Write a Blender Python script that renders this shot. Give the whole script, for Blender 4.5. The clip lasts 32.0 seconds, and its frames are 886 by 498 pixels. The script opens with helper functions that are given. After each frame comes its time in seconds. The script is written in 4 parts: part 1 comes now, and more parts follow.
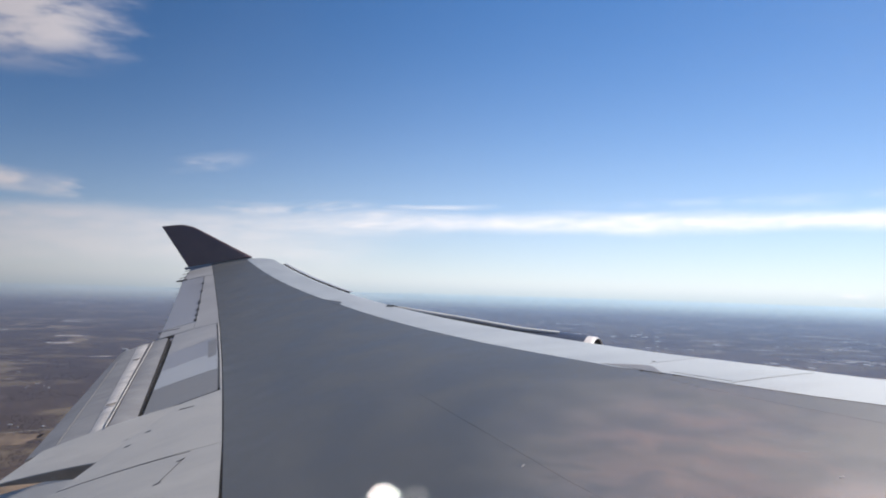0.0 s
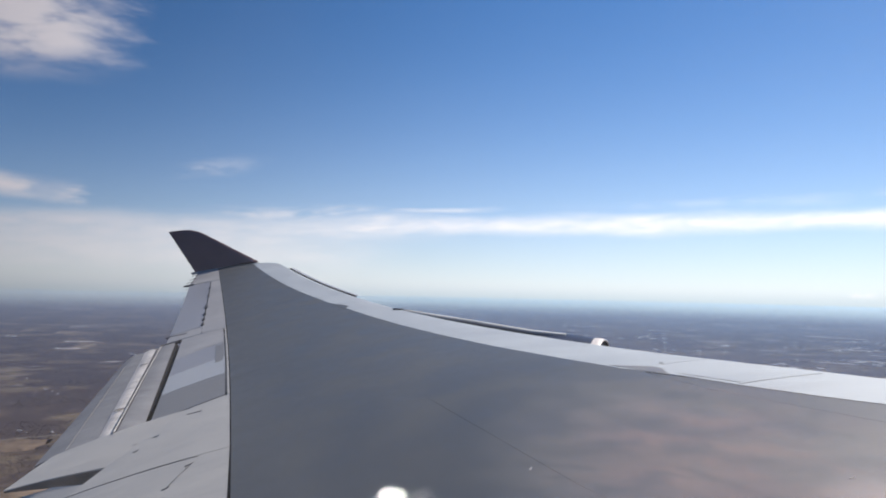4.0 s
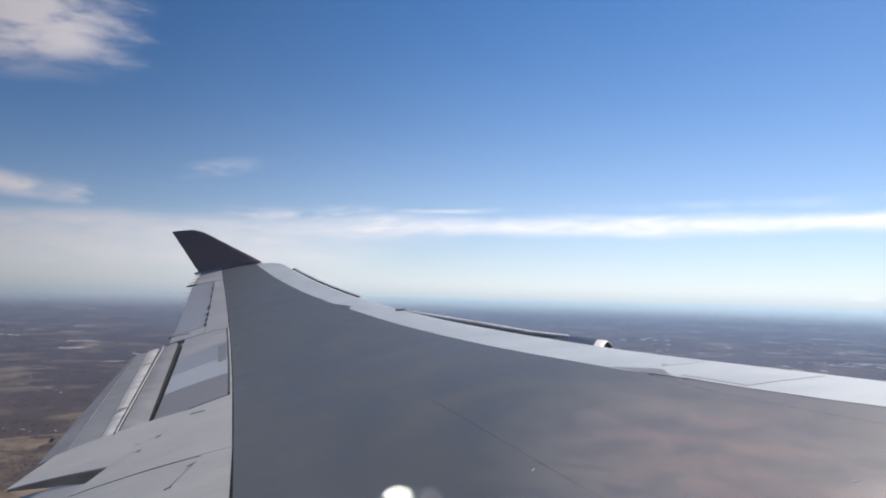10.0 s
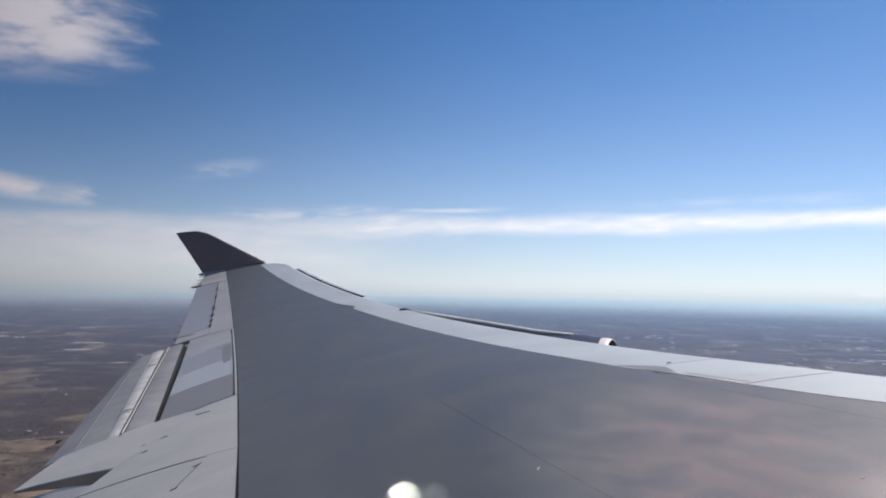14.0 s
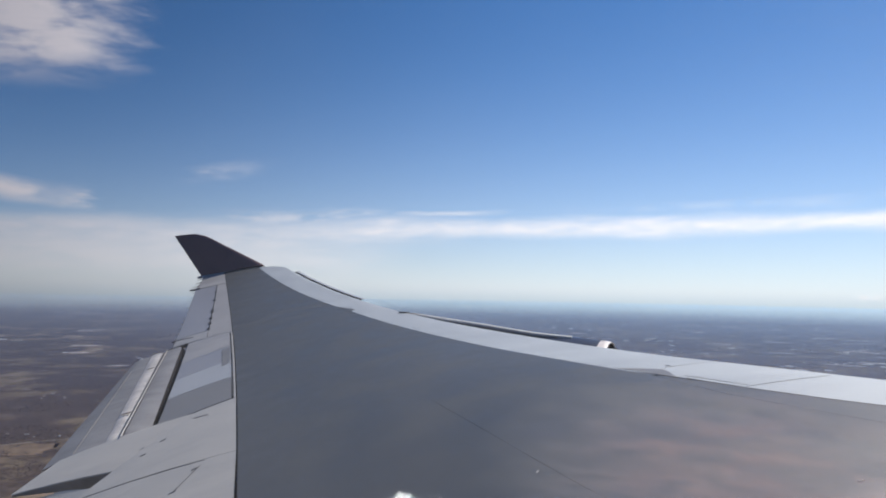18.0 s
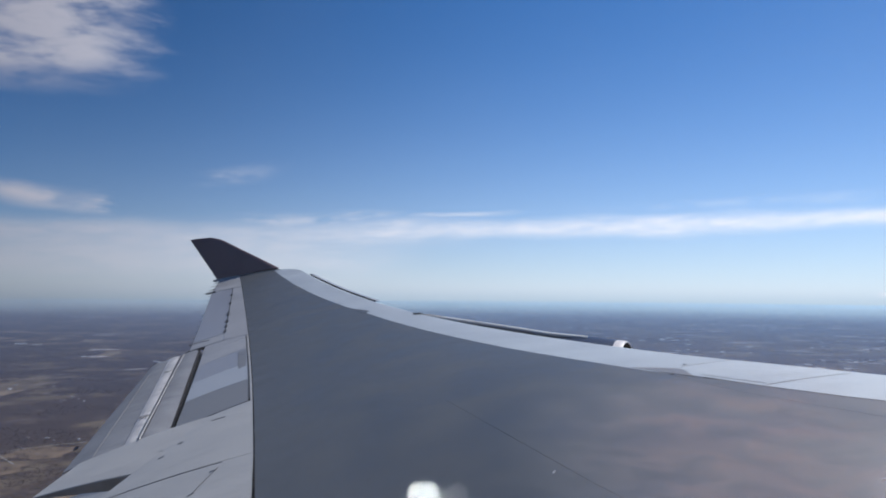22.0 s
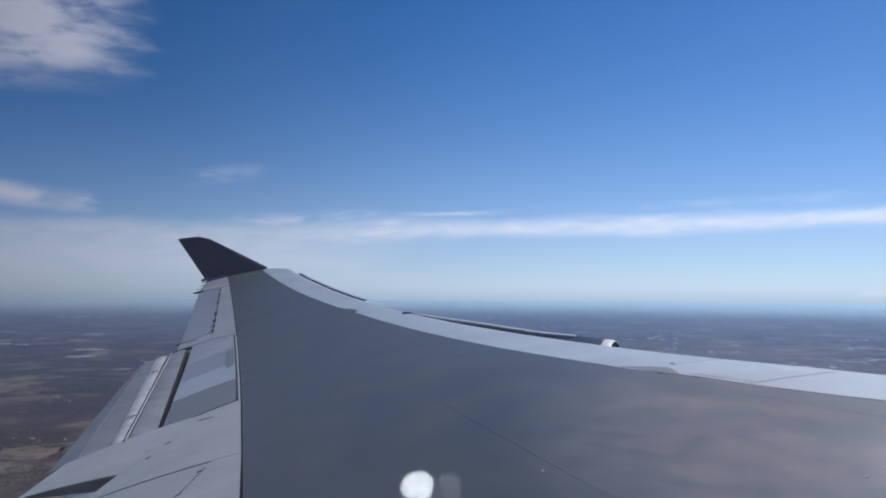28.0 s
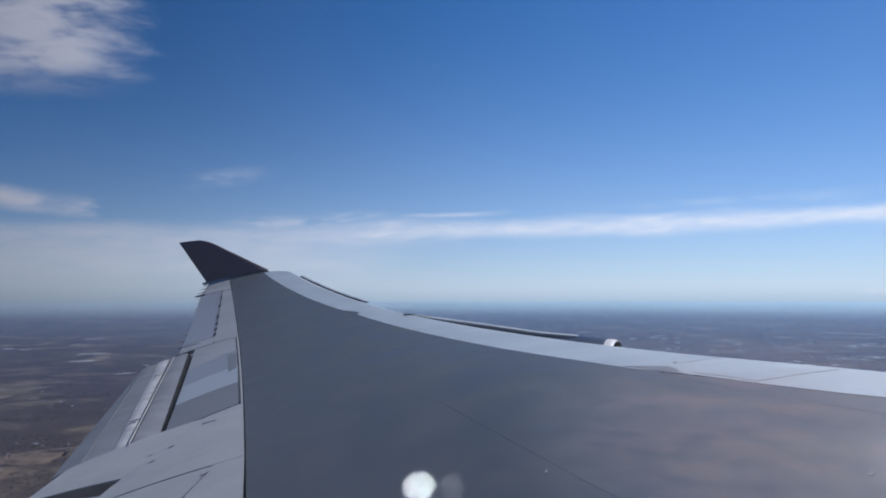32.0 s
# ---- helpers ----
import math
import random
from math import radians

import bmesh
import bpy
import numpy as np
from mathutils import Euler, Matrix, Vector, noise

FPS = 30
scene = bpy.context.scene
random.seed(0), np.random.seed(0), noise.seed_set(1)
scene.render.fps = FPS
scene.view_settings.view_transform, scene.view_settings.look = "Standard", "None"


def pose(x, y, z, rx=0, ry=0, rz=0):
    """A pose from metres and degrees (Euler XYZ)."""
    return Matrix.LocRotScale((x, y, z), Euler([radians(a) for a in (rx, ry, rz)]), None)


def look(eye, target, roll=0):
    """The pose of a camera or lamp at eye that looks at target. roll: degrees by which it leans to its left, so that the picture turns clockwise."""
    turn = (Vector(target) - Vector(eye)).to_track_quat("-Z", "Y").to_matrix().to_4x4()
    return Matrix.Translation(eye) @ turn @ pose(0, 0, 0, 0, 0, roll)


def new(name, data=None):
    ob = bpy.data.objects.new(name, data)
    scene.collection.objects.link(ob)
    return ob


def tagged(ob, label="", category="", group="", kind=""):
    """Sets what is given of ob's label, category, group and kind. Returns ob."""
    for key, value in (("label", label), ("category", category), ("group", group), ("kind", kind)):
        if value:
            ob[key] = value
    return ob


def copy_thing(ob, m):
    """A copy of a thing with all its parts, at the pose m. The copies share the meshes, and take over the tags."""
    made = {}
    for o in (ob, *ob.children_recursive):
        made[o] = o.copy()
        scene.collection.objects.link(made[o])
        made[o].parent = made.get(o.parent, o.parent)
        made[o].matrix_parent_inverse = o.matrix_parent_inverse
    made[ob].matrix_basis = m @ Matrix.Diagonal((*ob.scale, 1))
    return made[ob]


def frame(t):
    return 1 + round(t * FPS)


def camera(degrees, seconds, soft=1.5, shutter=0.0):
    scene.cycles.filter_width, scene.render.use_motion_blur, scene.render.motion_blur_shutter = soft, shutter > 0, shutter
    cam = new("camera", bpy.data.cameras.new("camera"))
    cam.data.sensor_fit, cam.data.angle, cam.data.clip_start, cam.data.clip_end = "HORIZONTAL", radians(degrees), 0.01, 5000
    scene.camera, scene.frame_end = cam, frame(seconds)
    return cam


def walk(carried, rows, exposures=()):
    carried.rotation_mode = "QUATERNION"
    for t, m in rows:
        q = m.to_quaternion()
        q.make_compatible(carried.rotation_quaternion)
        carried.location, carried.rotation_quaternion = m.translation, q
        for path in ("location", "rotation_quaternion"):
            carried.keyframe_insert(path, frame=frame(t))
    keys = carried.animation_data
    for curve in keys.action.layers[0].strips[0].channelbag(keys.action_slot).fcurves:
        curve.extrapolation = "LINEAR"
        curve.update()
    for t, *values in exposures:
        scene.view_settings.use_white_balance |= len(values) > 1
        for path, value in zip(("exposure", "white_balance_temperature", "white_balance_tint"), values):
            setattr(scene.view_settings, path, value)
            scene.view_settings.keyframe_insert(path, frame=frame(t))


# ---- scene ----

# The port wing of a four-engined airliner in flight, seen from a cabin window.
# World: x towards the nose, y outboard along the port wing, z up. The window is at (0, 0, HEIGHT).
HEIGHT = 60.0
EYE = Vector((0.0, 0.0, HEIGHT))
# the airliner leans: everything aboard turns about the window, port wing up
BANK = Matrix.Translation(EYE) @ Matrix.Rotation(radians(0.8), 4, "X") @ Matrix.Translation(-EYE)

# ---- camera ----
cam = camera(64.2, 32.0, soft=1.9)
# seconds, turn aft of straight outboard, tilt up, lean
TURNS = [
    (0, 15.181, 2.271, 1.442), (0.5, 15.195, 2.157, 1.678), (1, 15.335, 2.032, 1.726),
    (1.5, 15.499, 2.089, 1.760), (2, 15.598, 2.012, 1.999), (2.5, 15.697, 2.299, 1.417),
    (3, 15.662, 2.458, 1.398), (3.5, 15.654, 2.518, 0.927), (5.5, 15.680, 2.431, 1.199),
    (6, 15.707, 2.516, 0.961), (6.5, 15.719, 2.535, 1.124), (7, 15.723, 2.535, 1.065),
    (7.5, 15.771, 2.473, 1.083), (8, 15.798, 2.439, 1.158), (8.5, 15.854, 2.490, 1.067),
    (9, 15.870, 2.467, 1.076), (9.5, 15.895, 2.548, 1.056), (10, 15.900, 2.570, 1.200),
    (10.5, 15.867, 2.541, 1.057), (11, 15.853, 2.493, 0.977), (11.5, 15.940, 2.555, 0.768),
    (12, 16.026, 2.512, 0.874), (12.5, 16.086, 2.559, 0.974), (13, 16.170, 2.554, 0.918),
    (13.5, 16.201, 2.558, 0.735), (14, 16.193, 2.507, 0.783), (14.5, 16.511, 2.434, 0.565),
    (16.5, 16.218, 2.587, 0.569), (17, 16.219, 2.604, 0.505), (17.5, 16.206, 2.728, 0.520),
    (18, 16.103, 2.740, 0.767), (18.5, 16.109, 2.699, 0.597), (19, 16.157, 2.621, 0.639),
    (19.5, 16.325, 2.578, 0.726), (20, 16.731, 2.509, 0.878), (20.5, 17.189, 2.532, 0.700),
    (21, 17.355, 2.619, 0.602), (21.5, 17.412, 2.673, 0.412), (22, 17.228, 2.811, 0.188),
    (22.5, 16.768, 2.907, -0.082), (23, 16.518, 3.093, -0.258), (23.5, 16.539, 3.142, -0.648),
    (24, 16.587, 3.066, -0.335), (24.5, 16.624, 3.036, 0.192), (25, 16.516, 2.959, 0.254),
    (25.5, 16.531, 2.879, 0.207), (27.5, 16.236, 2.710, 0.183), (28, 16.327, 2.763, 0.192),
    (28.5, 16.320, 2.762, 0.157), (29, 16.350, 2.812, -0.007), (29.5, 16.387, 2.827, -0.081),
    (30, 16.357, 2.944, -0.470), (30.5, 16.316, 2.899, -0.268), (31, 16.408, 2.926, -0.634),
    (31.5, 16.448, 2.903, -0.485), (32, 16.424, 2.863, -0.344),
    ]


# the lens drifts by a few millimetres behind the pane: seconds, forward, up
DRIFT = [(0, 0.4, 0.7), (2, 0.5, 1.2), (3.5, 0.6, 0.7), (6, 0.7, 0.0), (8, 0.2, 0.15), (10, -0.3, 0.3), (12, -0.4, 0.0), (14, -0.3, -0.4), (17, -0.3, 1.5),
         (19, -0.3, 0.7), (20, -0.8, 0.6), (21, -1.6, 0.3), (22, -1.0, -1.4), (23, -0.4, -2.8), (25, -0.9, -2.4), (28, -2.2, -3.2), (30, -1.9, -4.1), (32, -1.9, -3.3)]


def stand(t):
    ts = [row[0] for row in DRIFT]
    return EYE + 0.001 * Vector((np.interp(t, ts, [row[1] for row in DRIFT]), 0.0, np.interp(t, ts, [row[2] for row in DRIFT])))


def aim(turn, tilt):
    a, b = radians(turn), radians(tilt)
    return Vector((-math.sin(a) * math.cos(b), math.cos(a) * math.cos(b), math.sin(b)))


walk(cam, [(t, BANK @ look(stand(t), stand(t) + aim(turn, tilt), lean)) for t, turn, tilt, lean in TURNS],
     [(0, 0.07, 6640, 10), (6, 0.06, 6630, 10), (11, 0.02, 6600, 10), (14, -0.05, 6560, 10), (18.5, -0.10, 6480, 10), (20, -0.15, 6250, 10), (23, -0.29, 5800, 9), (28, -0.42, 5600, 9), (32, -0.46, 5620, 9)])

# ---- sky, sun ----
SUN_EL, SUN_AZ = radians(50), radians(33)   # azimuth from outboard towards the nose
world = bpy.data.worlds.new("sky")
scene.world = world
world.use_nodes = True
wn = world.node_tree
wn.nodes.clear()


def wire(tree, value, socket):
    if isinstance(value, (int, float)):
        socket.default_value = value
    elif isinstance(value, tuple):
        socket.default_value = value
    else:
        tree.links.new(value, socket)


def calc(tree, op, a, b=0.0, c=0.0, clamp=False):
    n = tree.nodes.new("ShaderNodeMath")
    n.operation, n.use_clamp = op, clamp
    for i, v in enumerate((a, b, c)):
        wire(tree, v, n.inputs[i])
    return n.outputs[0]


def ramp01(tree, value, lo, hi, a=0.0, b=1.0):
    n = tree.nodes.new("ShaderNodeMapRange")
    n.interpolation_type = "SMOOTHSTEP"
    for i, v in enumerate((value, lo, hi, a, b)):
        wire(tree, v, n.inputs[i])
    return n.outputs[0]


def noise_tex(tree, vector, scale, detail=4.0, rough=0.55, distort=0.0, out="Fac"):
    n = tree.nodes.new("ShaderNodeTexNoise")
    if vector is not None:
        tree.links.new(vector, n.inputs["Vector"])
    n.inputs["Scale"].default_value = scale
    n.inputs["Detail"].default_value = detail
    n.inputs["Roughness"].default_value = rough
    n.inputs["Distortion"].default_value = distort
    return n.outputs[out]


def mix_col(tree, fac, a, b, blend="MIX"):
    n = tree.nodes.new("ShaderNodeMix")
    n.data_type, n.blend_type = "RGBA", blend
    wire(tree, fac, n.inputs[0])
    wire(tree, a, n.inputs[6])
    wire(tree, b, n.inputs[7])
    return n.outputs[2]


def xyz(tree, x, y, z):
    n = tree.nodes.new("ShaderNodeCombineXYZ")
    for i, v in enumerate((x, y, z)):
        wire(tree, v, n.inputs[i])
    return n.outputs[0]


def build_sky(tree):
    sky = tree.nodes.new("ShaderNodeTexSky")
    sky.sky_type, sky.sun_disc = "NISHITA", False
    sky.sun_elevation, sky.sun_rotation = SUN_EL, SUN_AZ
    sky.altitude, sky.air_density, sky.dust_density, sky.ozone_density = 3200, 1.0, 0.5, 3.5
    coord = tree.nodes.new("ShaderNodeTexCoord").outputs["Generated"]
    sep = tree.nodes.new("ShaderNodeSeparateXYZ")
    tree.links.new(coord, sep.inputs[0])
    x, y, z = sep.outputs
    az = calc(tree, "MULTIPLY", calc(tree, "ARCTAN2", x, y), 57.2958)
    el = calc(tree, "MULTIPLY", calc(tree, "ARCSINE", z), 57.2958)
    flat = xyz(tree, az, calc(tree, "MULTIPLY", el, 4.0), 0.0)
    wob = calc(tree, "MULTIPLY", calc(tree, "SUBTRACT", noise_tex(tree, flat, 0.09, 4.0), 0.5), 1.6)
    elw = calc(tree, "ADD", el, wob)
    azw = calc(tree, "ADD", az, calc(tree, "MULTIPLY", calc(tree, "SUBTRACT", noise_tex(tree, flat, 0.16, 6.0, 0.65), 0.5), 9.0))
    # fibres that fan out across the streaks
    lean = xyz(tree, calc(tree, "ADD", az, calc(tree, "MULTIPLY", el, 0.8)), calc(tree, "SUBTRACT", calc(tree, "MULTIPLY", el, 5.0), calc(tree, "MULTIPLY", az, 0.9)), 4.0)
    fibre = noise_tex(tree, lean, 0.30, 8.0, 0.66, 0.25)
    fine = calc(tree, "ADD", calc(tree, "MULTIPLY", noise_tex(tree, flat, 0.20, 8.0, 0.64), 0.55), calc(tree, "MULTIPLY", fibre, 0.45))
    slant = xyz(tree, calc(tree, "ADD", az, el), calc(tree, "SUBTRACT", calc(tree, "MULTIPLY", el, 3.2), calc(tree, "MULTIPLY", az, 0.5)), 9.0)
    tuft = noise_tex(tree, slant, 0.20, 7.0, 0.52, 0.15)

    def patch(a0, a1, e0, e1, soft_a, soft_e, slope=0.0, mid=0.0):
        e = calc(tree, "SUBTRACT", elw, calc(tree, "MULTIPLY", calc(tree, "SUBTRACT", az, mid), slope))
        m = calc(tree, "MULTIPLY", ramp01(tree, azw, a0 - soft_a, a0 + soft_a), ramp01(tree, azw, a1 + soft_a, a1 - soft_a))
        n = calc(tree, "MULTIPLY", ramp01(tree, e, e0 - soft_e, e0 + soft_e), ramp01(tree, e, e1 + soft_e, e1 - soft_e))
        return calc(tree, "MULTIPLY", m, n)

    streaky = ramp01(tree, fine, 0.40, 0.62)
    # the long flat streak, denser towards the nose
    c = calc(tree, "MULTIPLY", patch(-30, 70, 4.6, 5.85, 13, 0.55, 0.013, -8), ramp01(tree, fine, 0.33, 0.64, 0.35, 0.86))
    c = calc(tree, "MAXIMUM", c, calc(tree, "MULTIPLY", patch(-2, 70, 6.6, 7.0, 8, 0.5, 0.02, 0), calc(tree, "MULTIPLY", streaky, 0.3)))
    c = calc(tree, "MAXIMUM", c, calc(tree, "MULTIPLY", patch(-95, -20, 3.5, 5.0, 9, 0.7, 0.02, -40), ramp01(tree, fine, 0.32, 0.6, 0.3, 0.62)))
    # the pale veil under it towards the tail
    c = calc(tree, "MAXIMUM", c, calc(tree, "MULTIPLY", patch(-95, -24, 1.2, 4.7, 8, 1.1), ramp01(tree, fine, 0.3, 0.6, 0.32, 0.58)))
    # tufts of cirrus
    c = calc(tree, "MAXIMUM", c, calc(tree, "MULTIPLY", patch(-70, -43.0, 5.9, 7.0, 1.2, 0.6, -0.12, -45), ramp01(tree, tuft, 0.34, 0.6, 0.25, 0.85)))
    c = calc(tree, "MAXIMUM", c, calc(tree, "MULTIPLY", patch(-80, -42.0, 15.2, 24, 3.5, 1.5, 0.10, -45), ramp01(tree, tuft, 0.30, 0.60, 0.12, 0.82)))
    c = calc(tree, "MAXIMUM", c, calc(tree, "MULTIPLY", patch(-19, -12.4, 6.35, 6.6, 2.5, 0.25, 0.07, -15), 0.6))
    c = calc(tree, "MAXIMUM", c, calc(tree, "MULTIPLY", patch(-33, -23.0, 5.4, 6.2, 3.5, 0.5, 0.05, -27), calc(tree, "MULTIPLY", streaky, 0.6)))
    c = calc(tree, "MAXIMUM", c, calc(tree, "MULTIPLY", patch(-36, -31.5, 8.6, 9.3, 2.6, 0.6, 0.2, -34), calc(tree, "MULTIPLY", streaky, 0.4)))
    # steam over a plant on the horizon
    for a in (14.7, 15.5):
        puff = calc(tree, "MULTIPLY", calc(tree, "MULTIPLY", ramp01(tree, az, a - 0.6, a), ramp01(tree, az, a + 0.6, a)),
                    calc(tree, "MULTIPLY", ramp01(tree, el, -0.15, 0.15), ramp01(tree, el, 0.5, 0.15)))
        c = calc(tree, "MAXIMUM", c, calc(tree, "MULTIPLY", puff, calc(tree, "MULTIPLY", streaky, 0.5)))
    # haze and cloud are brighter on the sun's side
    side = calc(tree, "COSINE", calc(tree, "SUBTRACT", calc(tree, "ARCTAN2", x, y), SUN_AZ))
    side = ramp01(tree, side, -0.5, 1.0, 0.12, 1.0)
    # low haze, thickest at the horizon
    low = calc(tree, "EXPONENT", calc(tree, "MULTIPLY", calc(tree, "ABSOLUTE", el), calc(tree, "SUBTRACT", calc(tree, "MULTIPLY", side, 0.10), 0.225)))
    low = calc(tree, "MULTIPLY", low, 0.84)
    tone = xyz(tree, calc(tree, "POWER", side, 1.0), calc(tree, "POWER", side, 1.06), calc(tree, "POWER", side, 1.02))
    rich = tree.nodes.new("ShaderNodeHueSaturation")
    rich.inputs["Hue"].default_value = 0.501
    rich.inputs["Saturation"].default_value = 1.29
    tree.links.new(sky.outputs[0], rich.inputs["Color"])
    # the clear sky deepens away from the sun
    deep = ramp01(tree, calc(tree, "COSINE", calc(tree, "SUBTRACT", calc(tree, "ARCTAN2", x, y), SUN_AZ)), 0.1, 1.0, 0.73, 1.24)
    clear = mix_col(tree, 1.0, rich.outputs[0], xyz(tree, deep, deep, deep), "MULTIPLY")
    col = mix_col(tree, low, clear, mix_col(tree, 1.0, HAZE_LIGHT, tone, "MULTIPLY"))
    under = ramp01(tree, el, 0.7, -1.5)
    col = mix_col(tree, under, col, mix_col(tree, 1.0, UNDER_LIGHT, tone, "MULTIPLY"))
    col = mix_col(tree, c, col, mix_col(tree, 1.0, CLOUD_LIGHT, tone, "MULTIPLY"))
    bg = tree.nodes.new("ShaderNodeBackground")
    tree.links.new(col, bg.inputs[0])
    bg.inputs[1].default_value = 0.100
    out = tree.nodes.new("ShaderNodeOutputWorld")
    tree.links.new(bg.outputs[0], out.inputs[0])


HAZE_LIGHT = (8.4, 9.2, 10.2, 1.0)
CLOUD_LIGHT = (12.0, 11.7, 12.0, 1.0)
UNDER_LIGHT = (5.2, 6.7, 8.0, 1.0)
build_sky(wn)

lamp = bpy.data.lights.new("sun", "SUN")
lamp.energy, lamp.angle, lamp.color = 3.8, radians(0.6), (1.0, 0.93, 0.84)
toward = Vector((math.sin(SUN_AZ) * math.cos(SUN_EL), math.cos(SUN_AZ) * math.cos(SUN_EL), math.sin(SUN_EL)))
sun = new("sun", lamp)
sun.matrix_world = look(EYE + toward * 40, EYE)

# ---- materials ----


def shader(name, colour, rough=0.5, metal=0.0, vary=0.12, scale=1.5, stretch=(1, 1, 1), bump=0.0, fine=30.0, streak=0.0,
           streak_colour=(0.1, 0.09, 0.08), spec=0.5):
    """Painted or bare metal with stains at two scales and streaks along the airflow."""
    m = bpy.data.materials.new(name)
    m.use_nodes = True
    t = m.node_tree
    b = t.nodes["Principled BSDF"]
    geo = t.nodes.new("ShaderNodeNewGeometry").outputs["Position"]
    mp = t.nodes.new("ShaderNodeMapping")
    mp.inputs["Scale"].default_value = stretch
    t.links.new(geo, mp.inputs[0])
    v = mp.outputs[0]
    n1 = noise_tex(t, v, scale, 5.0)
    n2 = noise_tex(t, v, fine, 3.0)
    k = calc(t, "ADD", ramp01(t, n1, 0.25, 0.75, 1 - vary, 1 + vary), calc(t, "MULTIPLY", calc(t, "SUBTRACT", n2, 0.5), vary * 0.5))
    vec = t.nodes.new("ShaderNodeVectorMath")
    vec.operation = "SCALE"
    vec.inputs[0].default_value = colour
    t.links.new(k, vec.inputs["Scale"])
    col = vec.outputs[0]
    if streak:
        ms = t.nodes.new("ShaderNodeMapping")
        ms.inputs["Scale"].default_value = (0.35, 3.0, 1.0)
        t.links.new(geo, ms.inputs[0])
        s = ramp01(t, noise_tex(t, ms.outputs[0], 2.6, 8.0, 0.66), 0.46, 0.80)
        col = mix_col(t, calc(t, "MULTIPLY", s, streak), col, (*streak_colour, 1))
    t.links.new(col, b.inputs["Base Color"])
    b.inputs["Metallic"].default_value = metal
    b.inputs["Specular IOR Level"].default_value = spec
    t.links.new(ramp01(t, n1, 0.2, 0.8, max(0.02, rough - 0.08), min(1.0, rough + 0.1)), b.inputs["Roughness"])
    if bump:
        bp = t.nodes.new("ShaderNodeBump")
        bp.inputs["Strength"].default_value = bump
        bp.inputs["Distance"].default_value = 0.01
        t.links.new(n1, bp.inputs["Height"])
        t.links.new(bp.outputs[0], b.inputs["Normal"])
    return m


GREY = shader("weathered_grey_coating", (0.108, 0.113, 0.117), 0.46, 0.0, 0.055, 1.1, (1, 1, 1), 0.0, 14, 0.06, (0.19, 0.15, 0.135), 0.72)
PALE = shader("pale_grey_paint", (0.59, 0.57, 0.535), 0.45, 0.0, 0.08, 1.2, (0.5, 2, 1), 0.04, 25, 0.25, (0.3, 0.29, 0.28))
PALE_BLUE = shader("bluish_grey_paint", (0.36, 0.37, 0.41), 0.42, 0.0, 0.08, 1.5, (0.5, 2, 1), 0.04, 25, 0.2, (0.3, 0.3, 0.3))
PALE_DARK = shader("dull_grey_paint", (0.27, 0.27, 0.275), 0.5, 0.0, 0.08, 1.5, (0.5, 2, 1), 0.04, 25, 0.2, (0.24, 0.23, 0.22))
PALE_LIGHT = shader("light_grey_paint", (0.52, 0.54, 0.565), 0.42, 0.0, 0.06, 1.5, (0.5, 2, 1), 0.04, 25, 0.15, (0.35, 0.34, 0.33))
PALE_MID = shader("weathered_pale_paint", (0.44, 0.435, 0.44), 0.5, 0.0, 0.12, 1.2, (0.5, 2, 1), 0.04, 25, 0.35, (0.27, 0.26, 0.26))
DIRTY = shader("dirty_pale_paint", (0.70, 0.665, 0.63), 0.5, 0.0, 0.22, 2.2, (0.6, 1.4, 1), 0.04, 18, 0.45, (0.33, 0.29, 0.26))
# near-white base holds the highlight along the leading edge flap
BRIGHT = shader("highlight_white", (0.84, 0.85, 0.86), 0.3, 0.0, 0.03, 1.0)
# base brown holds the shade beside the slot; the streaks are stains
SHROUD = shader("brown_stain_and_shade", (0.22, 0.20, 0.19), 0.6, 0.0, 0.25, 2.5, (0.5, 2, 1), 0.04, 25, 0.4, (0.13, 0.11, 0.10))
FLAP_GREY = shader("flap_grey_paint", (0.335, 0.33, 0.335), 0.6, 0.0, 0.2, 1.1, (0.5, 2, 1), 0.04, 25, 0.5, (0.19, 0.18, 0.175))
METAL = shader("bare_aluminium", (0.53, 0.575, 0.61), 0.65, 0.35, 0.08, 1.6, (0.5, 1.5, 1), 0.0, 22, 0.3, (0.46, 0.47, 0.50))
POLISH = shader("dulled_aluminium", (0.80, 0.75, 0.72), 0.55, 0.15, 0.06, 2.0)
NAVY = shader("navy_paint", (0.022, 0.038, 0.085), 0.42, 0.0, 0.15, 1.0, spec=0.4)
PLUM = shader("dark_plum_paint", (0.175, 0.112, 0.128), 0.55, 0.0, 0.1, 1.5, spec=0.2)
# near-black colour stands in for shade in slots, coves, gaps and the inlet
SHADE = shader("near_black_shade", (0.022, 0.020, 0.023), 0.75, 0.0, 0.2, 3.0, spec=0.1)
CAVITY = shader("brown_cavity_primer", (0.27, 0.225, 0.19), 0.65, 0.0, 0.25, 2.0)
SEAL = shader("dark_sealant", (0.06, 0.06, 0.065), 0.6, 0.0, 0.2, 4.0)
PRIMER = shader("greenish_primer", (0.27, 0.23, 0.15), 0.55, 0.0, 0.2, 3.0)
TAN = shader("stained_pylon_paint", (0.26, 0.25, 0.235), 0.5, 0.0, 0.2, 1.5)
WHITE = shader("white_paint", (0.62, 0.61, 0.60), 0.55, 0.0, 0.05, 1.5)

# ---- building helpers ----
SWEEP, XC, YC = 0.894, 12.1, 3.2     # leading edge sweep; the window's station and distance from the centreline


